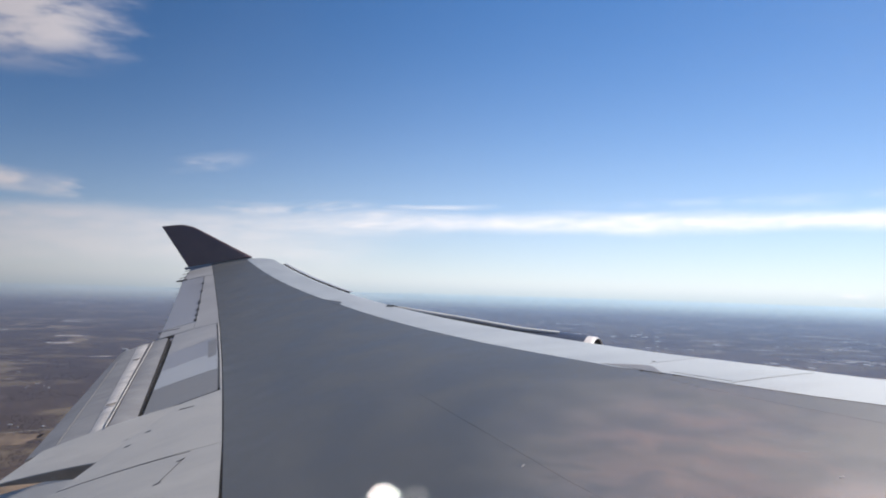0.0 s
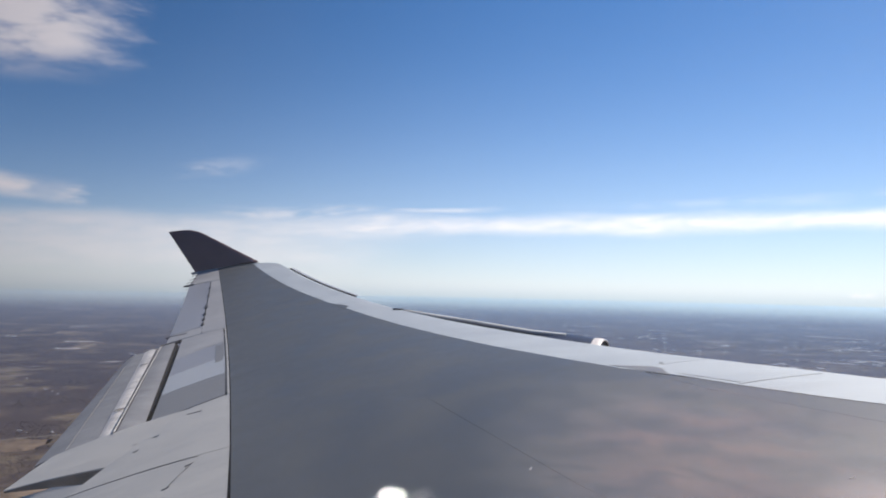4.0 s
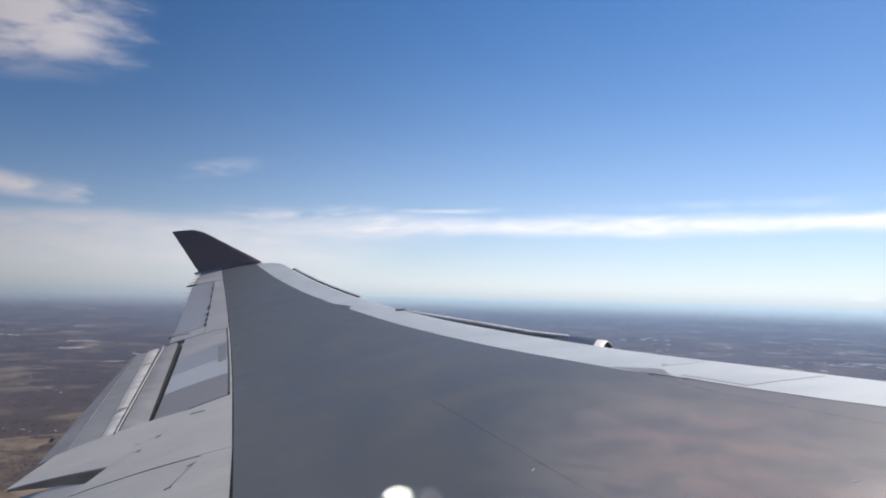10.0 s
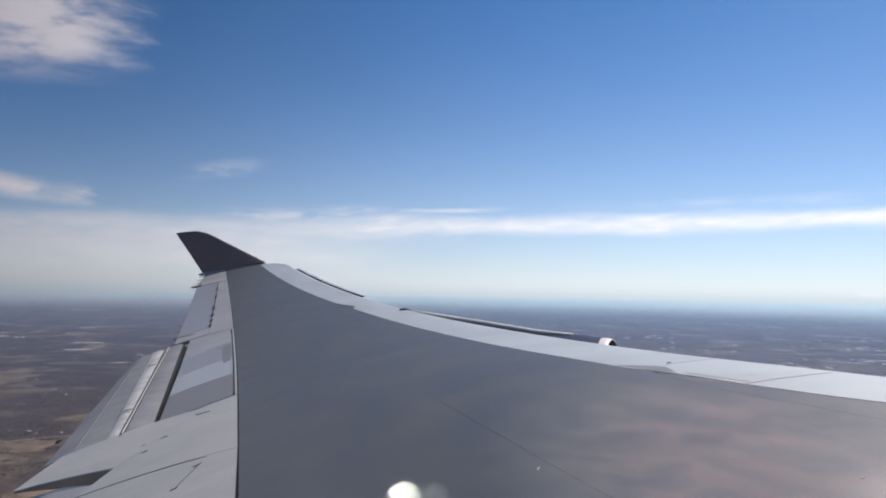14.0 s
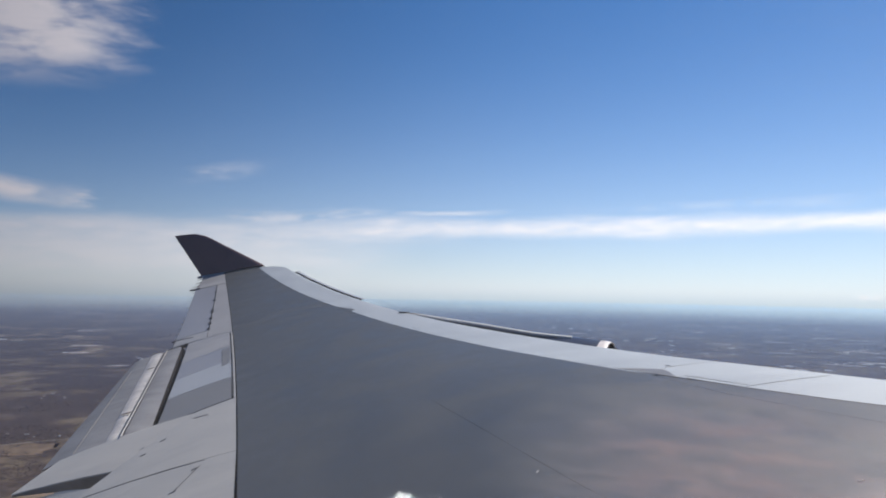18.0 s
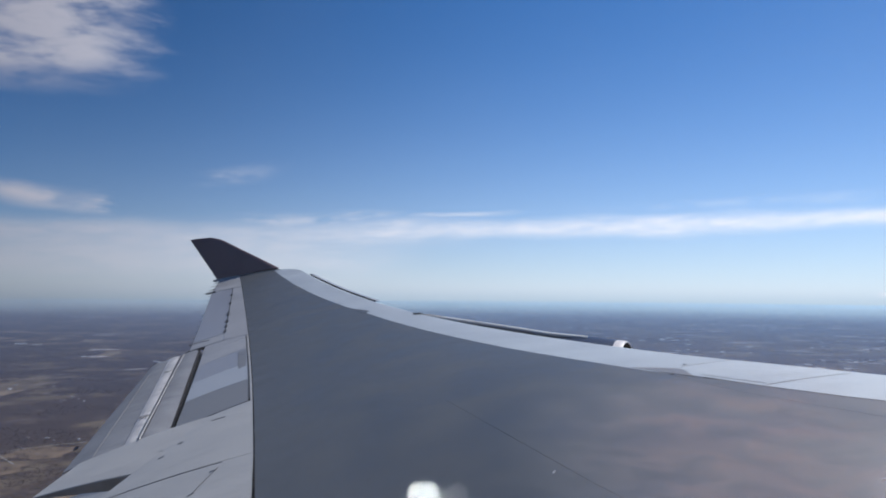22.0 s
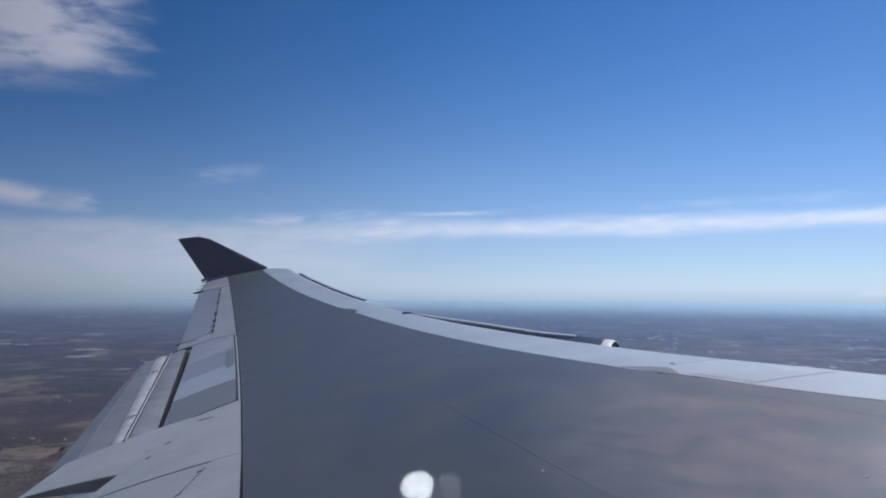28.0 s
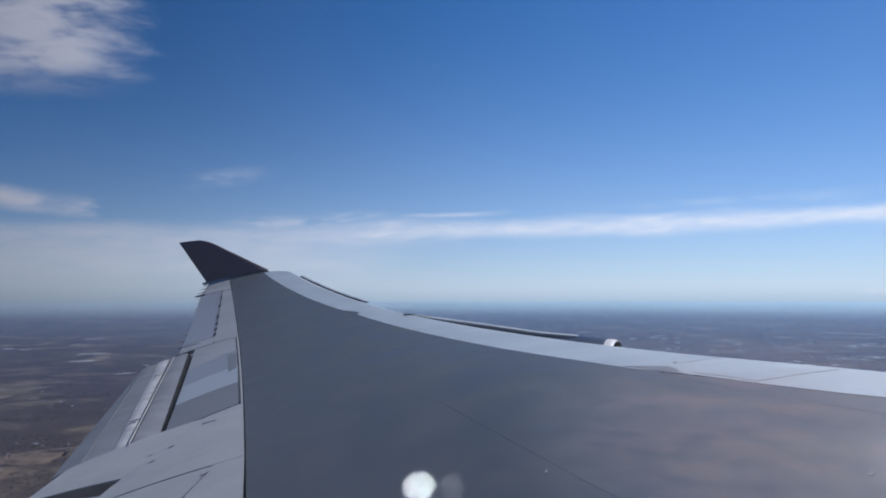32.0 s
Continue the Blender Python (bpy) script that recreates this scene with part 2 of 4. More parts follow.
def part(name, bm, material, parent, label="", smooth=False):
    me = bpy.data.meshes.new(name)
    bmesh.ops.recalc_face_normals(bm, faces=bm.faces)
    bm.to_mesh(me)
    bm.free()
    me.materials.append(material)
    if smooth:
        for p in me.polygons:
            p.use_smooth = True
        me.set_sharp_from_angle(angle=radians(35))
    ob = new(name, me)
    ob.parent = parent
    if label:
        tagged(ob, label)
    return ob


def thing(name, label, category, place=(0, 0, 0), group=""):
    ob = new(name)
    ob.location = place
    return tagged(ob, label, category, group)


def lead_z(s):
    """Height of the leading edge under load at s metres from the centreline."""
    return -0.95 + 0.0035 * max(0.0, s - 14) ** 2.2


def crown(s, d):
    """The inboard leading edge stands a little proud."""
    return 0.085 * (1 - math.exp(-(max(0.0, 14 - s) / 2.5) ** 2)) * max(0.0, 1 - max(0.0, d) / 2.2)


def deck(s, d, up=0.0):
    """A point of the wing's upper surface: s metres from the centreline, d metres aft of the leading edge."""
    e = d * (1 - 0.045 * max(0.0, 9 - s))
    return Vector((XC - SWEEP * s - d, s - YC, HEIGHT + lead_z(s) + crown(s, d) - 0.05 * e - 0.02 * max(0.0, e) ** 2 + up))


def station(s, aft, z):
    """A point at s from the centreline, aft metres behind the wing's apex, z above the window."""
    return Vector((XC - aft, s - YC, HEIGHT + z))


def rear(s):
    return 7.38 - 0.268 * (s - 10.07) + 0.00205 * (s - 10.07) ** 2


def front(s):
    if s > 21.6:
        return 1.14 + 0.05 * math.sin(math.pi * min(1.0, (s - 21.6) / 9))
    if s > 11.9:
        return 1.08 + 0.32 * min(1.0, (21.6 - s) / 7)
    return max(0.3, 1.29 - 0.097 * max(0.0, 11.35 - s) ** 2)


def seam_fore(s):
    """The joint that runs a little behind the leading edge inboard."""
    return 1.65 - 0.22 * max(0.0, s - 10.85)


def loft(rings, closed=True, caps=True):
    bm = bmesh.new()
    vs = [[bm.verts.new(p) for p in ring] for ring in rings]
    n = len(rings[0])
    for a, b in zip(vs, vs[1:]):
        for i in range(n if closed else n - 1):
            j = (i + 1) % n
            bm.faces.new((a[i], a[j], b[j], b[i]))
    if caps and closed:
        bm.faces.new(vs[0])
        bm.faces.new(vs[-1])
    return bm


def plate(fn_front, fn_rear, s_list, thick, up=0.0, n=6, taper=1.0):
    """A slab that follows the wing's surface between two chordwise limits; fn give d at s."""
    rings = []
    for s in s_list:
        a, b = fn_front(s), fn_rear(s)
        top = [deck(s, a + (b - a) * i / n, up) for i in range(n + 1)]
        low = [deck(s, a + (b - a) * i / n, up - thick * (1 + (taper - 1) * i / n)) for i in range(n, -1, -1)]
        rings.append(top + low)
    return loft(rings)


def quad_plate(corners, thick, up=0.0, nu=5, nv=5, taper=1.0):
    """A slab on the wing's surface with corners (s, d, lift) in ring order a, b, c, d: a-b forward edge, d-c rear edge."""
    a, b, c, d = [Vector(p) for p in corners]
    rings = []
    for i in range(nu + 1):
        u = i / nu
        p, q = a.lerp(b, u), d.lerp(c, u)
        line = [p.lerp(q, j / nv) for j in range(nv + 1)]
        top = [deck(w.x, w.y, up + w.z) for w in line]
        low = [deck(w.x, w.y, up + w.z - thick * (1 + (taper - 1) * j / nv)) for j, w in reversed(list(enumerate(line)))]
        rings.append(top + low)
    return loft(rings)


def spread(a, b, n):
    return [a + (b - a) * i / n for i in range(n + 1)]


def box(x0, x1, y0, y1, z0, z1, bevel=0.0):
    bm = bmesh.new()
    bmesh.ops.create_cube(bm, size=1.0)
    for v in bm.verts:
        v.co = Vector((x0 + (v.co.x + 0.5) * (x1 - x0), y0 + (v.co.y + 0.5) * (y1 - y0), z0 + (v.co.z + 0.5) * (z1 - z0)))
    if bevel:
        bmesh.ops.bevel(bm, geom=bm.edges[:], offset=bevel, segments=2, affect="EDGES")
    return bm


def revolve(profile, centre, n=64):
    """A body of revolution about the x axis: profile of (aft, radius)."""
    turn = Matrix.Translation(station(centre[0], 13.3, centre[1])) @ Matrix.Rotation(radians(-8), 4, "Z") @ Matrix.Translation(-station(centre[0], 13.3, centre[1]))
    rings = [[turn @ Vector((XC - aft, centre[0] - YC + r * math.sin(math.tau * i / n), HEIGHT + centre[1] + r * math.cos(math.tau * i / n)))
              for i in range(n)] for aft, r in profile]
    return loft(rings, True, False)


# ---- ground ----
def ground_material():
    m = bpy.data.materials.new("winter_country")
    m.use_nodes = True
    t = m.node_tree
    b = t.nodes["Principled BSDF"]
    pos = t.nodes.new("ShaderNodeNewGeometry").outputs["Position"]
    mp = t.nodes.new("ShaderNodeMapping")
    mp.inputs["Rotation"].default_value = (0, 0, 0.5)
    mp.inputs["Scale"].default_value = (1.0, 0.6, 1.0)
    t.links.new(pos, mp.inputs[0])
    vo = t.nodes.new("ShaderNodeTexVoronoi")
    vo.inputs["Scale"].default_value = 0.035
    vo.inputs["Randomness"].default_value = 0.85
    warp = t.nodes.new("ShaderNodeVectorMath")
    warp.operation = "MULTIPLY_ADD"
    t.links.new(noise_tex(t, pos, 0.06, 4.0, 0.6, 0.0, "Color"), warp.inputs[0])
    warp.inputs[1].default_value = (14, 14, 0)
    t.links.new(mp.outputs[0], warp.inputs[2])
    t.links.new(warp.outputs[0], vo.inputs["Vector"])
    cell = t.nodes.new("ShaderNodeSeparateColor")
    t.links.new(vo.outputs["Color"], cell.inputs[0])
    woods = ramp01(t, noise_tex(t, pos, 0.016, 7.0, 0.64), 0.39, 0.50)
    speck = noise_tex(t, pos, 0.55, 5.0, 0.7)
    field = mix_col(t, cell.outputs[0], (0.22, 0.17, 0.115, 1), (0.15, 0.115, 0.08, 1))
    field = mix_col(t, ramp01(t, cell.outputs[1], 0.78, 0.86), field, (0.27, 0.21, 0.14, 1))
    wood = mix_col(t, ramp01(t, speck, 0.35, 0.65), (0.042, 0.031, 0.029, 1), (0.112, 0.080, 0.068, 1))
    col = mix_col(t, woods, field, wood)
    col = mix_col(t, calc(t, "MULTIPLY", ramp01(t, noise_tex(t, pos, 0.12, 4.0), 0.5, 0.8), 0.5), col, (0.05, 0.042, 0.036, 1))
    town = calc(t, "MULTIPLY", ramp01(t, noise_tex(t, mp.outputs[0], 0.07, 6.0, 0.68), 0.54, 0.70), ramp01(t, noise_tex(t, pos, 0.006, 3.0), 0.42, 0.56))
    col = mix_col(t, calc(t, "MULTIPLY", town, 0.6), col, (0.33, 0.29, 0.27, 1))
    t.links.new(col, b.inputs["Base Color"])
    b.inputs["Roughness"].default_value = 0.95
    b.inputs["Specular IOR Level"].default_value = 0.1
    return m


def plain(name, colour, rough=0.9, vary=0.45, scale=0.14):
    return shader(name, colour, rough, 0.0, vary, scale, (1, 1, 1), 0.0, 2.0, spec=0.15)


def haze_material():
    """A sheet over the country with distance haze painted into its colour, denser the farther out."""
    m = bpy.data.materials.new("painted_haze")
    m.use_nodes = True
    t = m.node_tree
    t.nodes.clear()
    pos = t.nodes.new("ShaderNodeNewGeometry").outputs["Position"]
    ln = t.nodes.new("ShaderNodeVectorMath")
    ln.operation = "LENGTH"
    t.links.new(pos, ln.inputs[0])
    r = calc(t, "DIVIDE", calc(t, "MAXIMUM", calc(t, "SUBTRACT", ln.outputs["Value"], 160.0), 0.0), HAZE_REACH)
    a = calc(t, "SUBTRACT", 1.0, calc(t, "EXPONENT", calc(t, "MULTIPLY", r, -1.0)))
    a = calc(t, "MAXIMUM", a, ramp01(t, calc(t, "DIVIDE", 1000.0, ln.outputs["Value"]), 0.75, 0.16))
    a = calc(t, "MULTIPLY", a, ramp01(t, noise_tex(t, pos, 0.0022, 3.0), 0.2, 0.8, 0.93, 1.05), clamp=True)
    d = t.nodes.new("ShaderNodeBsdfDiffuse")
    d.inputs[0].default_value = HAZE_COLOUR
    tr = t.nodes.new("ShaderNodeBsdfTransparent")
    gl = t.nodes.new("ShaderNodeBsdfGlossy")
    # tint pales towards the horizon to imitate haze
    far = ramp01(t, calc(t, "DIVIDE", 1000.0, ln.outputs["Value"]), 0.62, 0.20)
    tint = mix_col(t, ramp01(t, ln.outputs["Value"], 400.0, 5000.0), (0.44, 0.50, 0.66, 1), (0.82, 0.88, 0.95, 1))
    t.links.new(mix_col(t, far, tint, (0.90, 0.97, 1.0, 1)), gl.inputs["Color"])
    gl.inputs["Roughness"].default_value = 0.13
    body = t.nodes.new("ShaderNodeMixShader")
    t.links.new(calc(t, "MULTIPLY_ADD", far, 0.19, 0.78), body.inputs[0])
    t.links.new(d.outputs[0], body.inputs[1])
    t.links.new(gl.outputs[0], body.inputs[2])
    mx = t.nodes.new("ShaderNodeMixShader")
    t.links.new(a, mx.inputs[0])
    t.links.new(tr.outputs[0], mx.inputs[1])
    t.links.new(body.outputs[0], mx.inputs[2])
    out = t.nodes.new("ShaderNodeOutputMaterial")
    t.links.new(mx.outputs[0], out.inputs[0])
    return m


HAZE_REACH = 1500.0
HAZE_COLOUR = (0.19, 0.22, 0.34, 1)


def disc(radii, z, n=96):
    bm = bmesh.new()
    rings = [[bm.verts.new((r * math.cos(math.tau * i / n), r * math.sin(math.tau * i / n), z)) for i in range(n)] for r in radii]
    bm.faces.new(rings[0])
    for a, b in zip(rings, rings[1:]):
        for i in range(n):
            bm.faces.new((a[i], a[(i + 1) % n], b[(i + 1) % n], b[i]))
    return bm


ground = tagged(part("ground", disc((60, 200, 600, 1500, 3000, 5200), 0.0), ground_material(), None),
                "brown winter farmland and bare woods far below the wing", "ground", kind="structure")
# sheet added above the ground to carry the painted haze
painted_haze = tagged(part("haze_sheet", disc((60, 200, 600, 1500, 3000, 5200), 2.5), haze_material(), None),
              "flat sheet with distance haze painted into its tint and opacity", "haze", kind="structure")

rnd = random.Random(7)


def flat_patch(pts, z):
    bm = bmesh.new()
    top = [bm.verts.new((x, y, z)) for x, y in pts]
    low = [bm.verts.new((x, y, -0.05)) for x, y in pts]
    bm.faces.new(top)
    for i in range(len(pts)):
        j = (i + 1) % len(pts)
        bm.faces.new((top[i], top[j], low[j], low[i]))
    return bm


def country(a, r):
    """A place on the ground r metres out, a degrees from straight outboard towards the nose."""
    return r * math.sin(radians(a)), r * math.cos(radians(a))


FIELD_MATS = [plain("stubble", (0.20, 0.145, 0.10)), plain("bare_soil", (0.155, 0.115, 0.08)), plain("dead_grass", (0.28, 0.215, 0.15)),
              plain("winter_grass", (0.14, 0.105, 0.075))]
fields_made = 0
while fields_made < 120:
    a = rnd.uniform(-52, 20)
    r = 210 * (2600 / 210) ** rnd.random()
    if (a > -20 and r < 420) or (r < 380 and rnd.random() < 0.2):
        continue
    cx, cy = country(a, r)
    w, h = rnd.uniform(4, 10) * (1 + r / 1500), rnd.uniform(6, 20) * (1 + r / 1100)
    t0 = 0.5 + rnd.choice((0, 0, math.pi / 2)) + rnd.uniform(-0.12, 0.12)
    ca, sa = math.cos(t0), math.sin(t0)
    pts = []
    for k in range(12):
        q = k / 12 * 4
        side, f = int(q), q - int(q)
        u, v = [(-1 + 2 * f, -1), (1, -1 + 2 * f), (1 - 2 * f, 1), (-1, 1 - 2 * f)][side]
        u, v = u * w * rnd.uniform(0.6, 1.15), v * h * rnd.uniform(0.65, 1.12)
        pts.append((cx + u * ca - v * sa, cy + u * sa + v * ca))
    part("field", flat_patch(pts, 0.03 + 0.004 * (fields_made % 9)), rnd.choice(FIELD_MATS if a < -25 else FIELD_MATS[1:2] + FIELD_MATS[3:]), ground)
    fields_made += 1

# broad meadows below the trailing edge
for k in range(9):
    a, r = -55 + 1.9 * k, 205 + 26 * (k * 5 % 4) + rnd.uniform(-6, 6)
    cx, cy = country(a, r)
    t0 = -radians(a) + rnd.uniform(-0.25, 0.25)
    w, h = rnd.uniform(7, 13), rnd.uniform(4, 9)
    pts = []
    for q in range(16):
        b = math.tau * q / 16
        f = rnd.uniform(0.7, 1.1)
        u, v = w * f * math.cos(b), h * f * math.sin(b)
        pts.append((cx + u * math.cos(t0) - v * math.sin(t0), cy + u * math.sin(t0) + v * math.cos(t0)))
    part("field", flat_patch(pts, 0.068 + 0.001 * k), FIELD_MATS[2 - k % 2 * 2], ground)

# pale clearings farther out, lying across the view
CLEARING = plain("pale_clearing", (0.58, 0.52, 0.47))
for k in range(190):
    a, r = (rnd.uniform(-44, 19), 520 * (2600 / 520) ** rnd.random()) if k < 110 else (rnd.uniform(-6, 20), 560 * (1500 / 560) ** rnd.random())
    cx, cy = country(a, r)
    w, h = rnd.uniform(5, 22) * (0.6 + r / 1000), rnd.uniform(2, 6) * (0.6 + r / 900)
    t0 = -radians(a) + rnd.uniform(-0.3, 0.3)
    pts = []
    for q in range(14):
        b = math.tau * q / 14
        f = rnd.uniform(0.55, 1.1)
        u, v = w * f * math.cos(b), h * f * math.sin(b)
        pts.append((cx + u * math.cos(t0) - v * math.sin(t0), cy + u * math.sin(t0) + v * math.cos(t0)))
    part("field", flat_patch(pts, 0.075 + 0.002 * (k % 7)), rnd.choice((CLEARING, FIELD_MATS[0], FIELD_MATS[2])), ground)

# woods: bare crowns in ragged clumps
WOOD = plain("bare_twigs", (0.105, 0.080, 0.066), 0.95, 0.4, 0.2)


def woods_mesh():
    verts, faces = [], []
    base = bmesh.new()
    bmesh.ops.create_icosphere(base, subdivisions=1, radius=1.0)
    base.verts.index_update()
    bv = [v.co.copy() for v in base.verts]
    bf = [[v.index for v in f.verts] for f in base.faces]
    base.free()
    made = 0
    while made < 22000:
        near = made % 4 == 0
        a = rnd.uniform(-56, -34) if near else rnd.uniform(-53, 20)
        r = 185 * (480 / 185) ** rnd.random() if near else 460 * (1500 / 460) ** rnd.random()
        if a > -20 and r < 380:
            continue
        x, y = country(a, r)
        if noise.fractal(Vector((x * 0.02, y * 0.02, 3.0)), 1.0, 2.0, 4) < (0.1 if near else 0.14):
            continue
        s = rnd.uniform(0.16, 0.36) * (0.6 + r / 700)
        k = len(verts)
        for c in bv:
            j = rnd.uniform(0.7, 1.25)
            verts.append((x + c.x * s * j, y + c.y * s * j, 0.25 * s + c.z * s * 0.5 * j))
        faces.extend([[i + k for i in f] for f in bf])
        made += 1
    me = bpy.data.meshes.new("woods")
    me.from_pydata(verts, [], faces)
    me.materials.append(WOOD)
    return me


tagged(new("woods", woods_mesh()), "bare brown winter woods in ragged clumps on the plain", "woods", kind="stuff")

# roads, river
ROAD = plain("pale_road", (0.33, 0.31, 0.28), 0.85, 0.1)
WATER = shader("still_water", (0.03, 0.04, 0.05), 0.12, 0.0, 0.1, 0.05)


def strip(points, width, z):
    bm = bmesh.new()
    rows = []
    for i, p in enumerate(points):
        q = Vector(points[min(i + 1, len(points) - 1)]) - Vector(points[max(i - 1, 0)])
        n = Vector((-q.y, q.x)).normalized() * width / 2
        rows.append([bm.verts.new((p[0] + n.x, p[1] + n.y, z)), bm.verts.new((p[0] - n.x, p[1] - n.y, z))])
    for a, b in zip(rows, rows[1:]):
        bm.faces.new((a[0], a[1], b[1], b[0]))
    return bm


def bent(a0, r0, a1, r1, sway, n=24):
    p, q = Vector(country(a0, r0)), Vector(country(a1, r1))
    side = Vector((-(q - p).y, (q - p).x)).normalized()
    return [tuple(p.lerp(q, i / n) + side * sway * math.sin(i / n * 5.0)) for i in range(n + 1)]


for a0, r0, a1, r1, sway, width in ((-52, 300, -39, 330, 6, 0.7), (-48, 288, -51, 520, 7, 0.6), (-47, 560, -36, 500, 8, 0.9),
                                    (-30, 900, 18, 620, 20, 2.2), (-12, 760, 20, 900, 14, 2.0), (-45, 1100, 5, 1300, 30, 3.0)):
    tagged(part("road", strip(bent(a0, r0, a1, r1, sway), width, 0.09), ROAD, None),
           "pale straight country road between winter fields", "road", "country roads", "structure")
tagged(part("river", strip(bent(-19, 1500, -16.5, 1150, 9), 16, 0.1), WATER, None),
       "short bright reach of a river in dark woods", "river", kind="structure")

# sheds and towns: pale roofs in loose clusters
ROOFS = [plain("white_roof", (0.78, 0.78, 0.76), 0.6, 0.06), plain("grey_roof", (0.45, 0.45, 0.46), 0.7, 0.1), plain("brown_roof", (0.2, 0.16, 0.14), 0.8, 0.1)]
WALLS = plain("pale_wall", (0.5, 0.47, 0.43), 0.8, 0.1)


def shed(w, l, h, roof):
    root = thing("shed", "low pale-roofed shed standing on the winter plain", "building", group="far buildings")
    part("wall", box(-w / 2, w / 2, -l / 2, l / 2, 0, h), WALLS, root)
    prof = [(-w / 2 - 0.1, h), (0, h + 0.18 * w), (w / 2 + 0.1, h), (w / 2 + 0.1, h - 0.06), (0, h + 0.18 * w - 0.06), (-w / 2 - 0.1, h - 0.06)]
    bm = loft([[Vector((x, yy, z)) for x, z in prof] for yy in (-l / 2 - 0.1, l / 2 + 0.1)])
    part("roof", bm, roof, root)
    return root


masters = [shed(1.6, 4.2, 0.5, ROOFS[0]), shed(0.8, 1.4, 0.4, ROOFS[1]), shed(0.6, 0.9, 0.35, ROOFS[2]), shed(3.2, 8.0, 0.6, ROOFS[0])]
spots = [(-48, 900, 22, 10), (-43, 1750, 55, 26), (-38, 640, 20, 6), (-20, 1000, 40, 14), (-8, 1250, 60, 18),
         (3, 800, 35, 14), (11, 680, 26, 12), (14, 760, 22, 44), (-3, 1000, 50, 16), (17, 1100, 60, 20), (-28, 1300, 60, 20),
         (6, 1500, 110, 30), (-14, 1700, 140, 24), (13, 930, 60, 24), (-33, 800, 50, 12), (-47, 330, 12, 5), (-44, 430, 16, 6), (-49, 520, 20, 6)]
for a, r, reach, count in spots:
    cx, cy = country(a, r)
    for k in range(count):
        m = pose(cx + rnd.gauss(0, reach), cy + rnd.gauss(0, reach * 0.5), 0.02, 0, 0, rnd.choice((29, 119)) + rnd.uniform(-8, 8))
        i = rnd.choices(range(4), (5, 2, 1, 4) if r > 850 else (3 if r > 500 else 0, 4, 6, 1 if r > 600 else 0))[0]
        copy_thing(masters[i], m)
for i, mob in enumerate(masters):
    mob.location = (*country(-44 + 9 * i, 720 + 60 * i), 0.02)


# ---- the airliner ----
plane = thing("airliner", "grey four-engined airliner in flight, port wing with flaps down", "airliner", (0, -YC, HEIGHT - 1.5))
plane.matrix_basis = BANK @ Matrix.Translation((0, -YC, HEIGHT - 1.5))


def attach(ob):
    """Keeps the place of a part that was built in world coordinates."""
    ob.matrix_parent_inverse = Matrix.Translation((0, YC, -(HEIGHT - 1.5)))
    return ob


def chord_end(s):
    return rear(s) + 0.10


def wing_rings():
    rings = []
    for s in spread(3.0, 30.15, 68):
        end = chord_end(s)
        th = 0.11 * (16.5 - 0.584 * s if s < 12.5 else 9.2 - 0.29 * (s - 12.5))
        tipcut = 0.5 * max(0.0, (s - 29.75) / 0.4) ** 2
        top = [deck(s, tipcut + (end - tipcut) * f, -0.03) for f in (0, 0.03, 0.08, 0.15, 0.25, 0.35, 0.5, 0.65, 0.8, 0.92, 1.0)]
        low = [deck(s, tipcut + (end - tipcut) * f, -0.03 - th * (0.62 + 0.55 * math.sin(math.pi * min(1, f * 1.1)) - 0.25 * f)) for f in
               (1.0, 0.8, 0.6, 0.4, 0.2, 0.08)]
        nose = [deck(s, tipcut - 0.028 * th * 6 * math.sin(q), -0.03 - th * 0.35 * (1 - math.cos(q))) for q in (2.4, 1.9, 1.4, 0.9, 0.4)]
        rings.append(top + low + nose)
    return rings


wing = attach(part("wing", loft(wing_rings()), SHADE, plane, "swept grey metal wing with flaps extended", True))


def on_wing(name, bm, material, label="", smooth=False, parent=None):
    return part(name, bm, material, parent or wing, label, smooth)


# grey coated box between the spars, in skins that butt together
def seam(s):
    return 4.10 + 0.16 * (11.9 - s)


on_wing("skin_panel", plate(lambda s: front(s) + 0.012, lambda s: rear(s) - 0.012, spread(11.9, 21.6, 30), 0.03, 0, 14), GREY, "dark grey coated skin panel")
on_wing("skin_panel", plate(lambda s: front(s) + 0.012, lambda s: rear(s) - 0.012, spread(21.6, 30.12, 30), 0.03, 0, 14), GREY, "dark grey coated skin panel")
on_wing("skin_panel", plate(lambda s: seam_fore(s) + 0.003, lambda s: seam(s) - 0.0025, spread(3.05, 11.9, 18), 0.03, 0, 10), GREY, "dark grey coated skin panel")
on_wing("skin_panel", plate(lambda s: front(s) + 0.016, lambda s: seam_fore(s) - 0.003, spread(3.05, 11.9, 18), 0.03, 0, 4), GREY, "dark grey coated skin panel")
on_wing("skin_panel", plate(lambda s: seam(s) + 0.0025, lambda s: rear(s) - 0.012, spread(3.05, 11.9, 18), 0.03, 0, 10), GREY, "dark grey coated skin panel")


# bare metal leading edge
def nose_skin(s0, s1, n):
    rings = []
    for s in spread(s0, s1, n):
        f = front(s)
        th = 0.11 * (16.5 - 0.584 * s if s < 12.5 else 9.2 - 0.29 * (s - 12.5))
        cut = 0.5 * max(0.0, (s - 29.75) / 0.4) ** 2
        top = [deck(s, f + (cut - f) * k / 8) for k in range(9)]
        bend = [deck(s, cut - 0.17 * th * math.sin(q), -th * 0.35 * (1 - math.cos(q))) for q in (0.15, 0.35, 0.6, 0.9, 1.2, 1.6, 2.0, 2.4)]
        outer = top + bend
        inner = [p + Vector((-0.02, 0, -0.022)) for p in reversed(outer)]
        rings.append(outer + inner)
    return loft(rings)


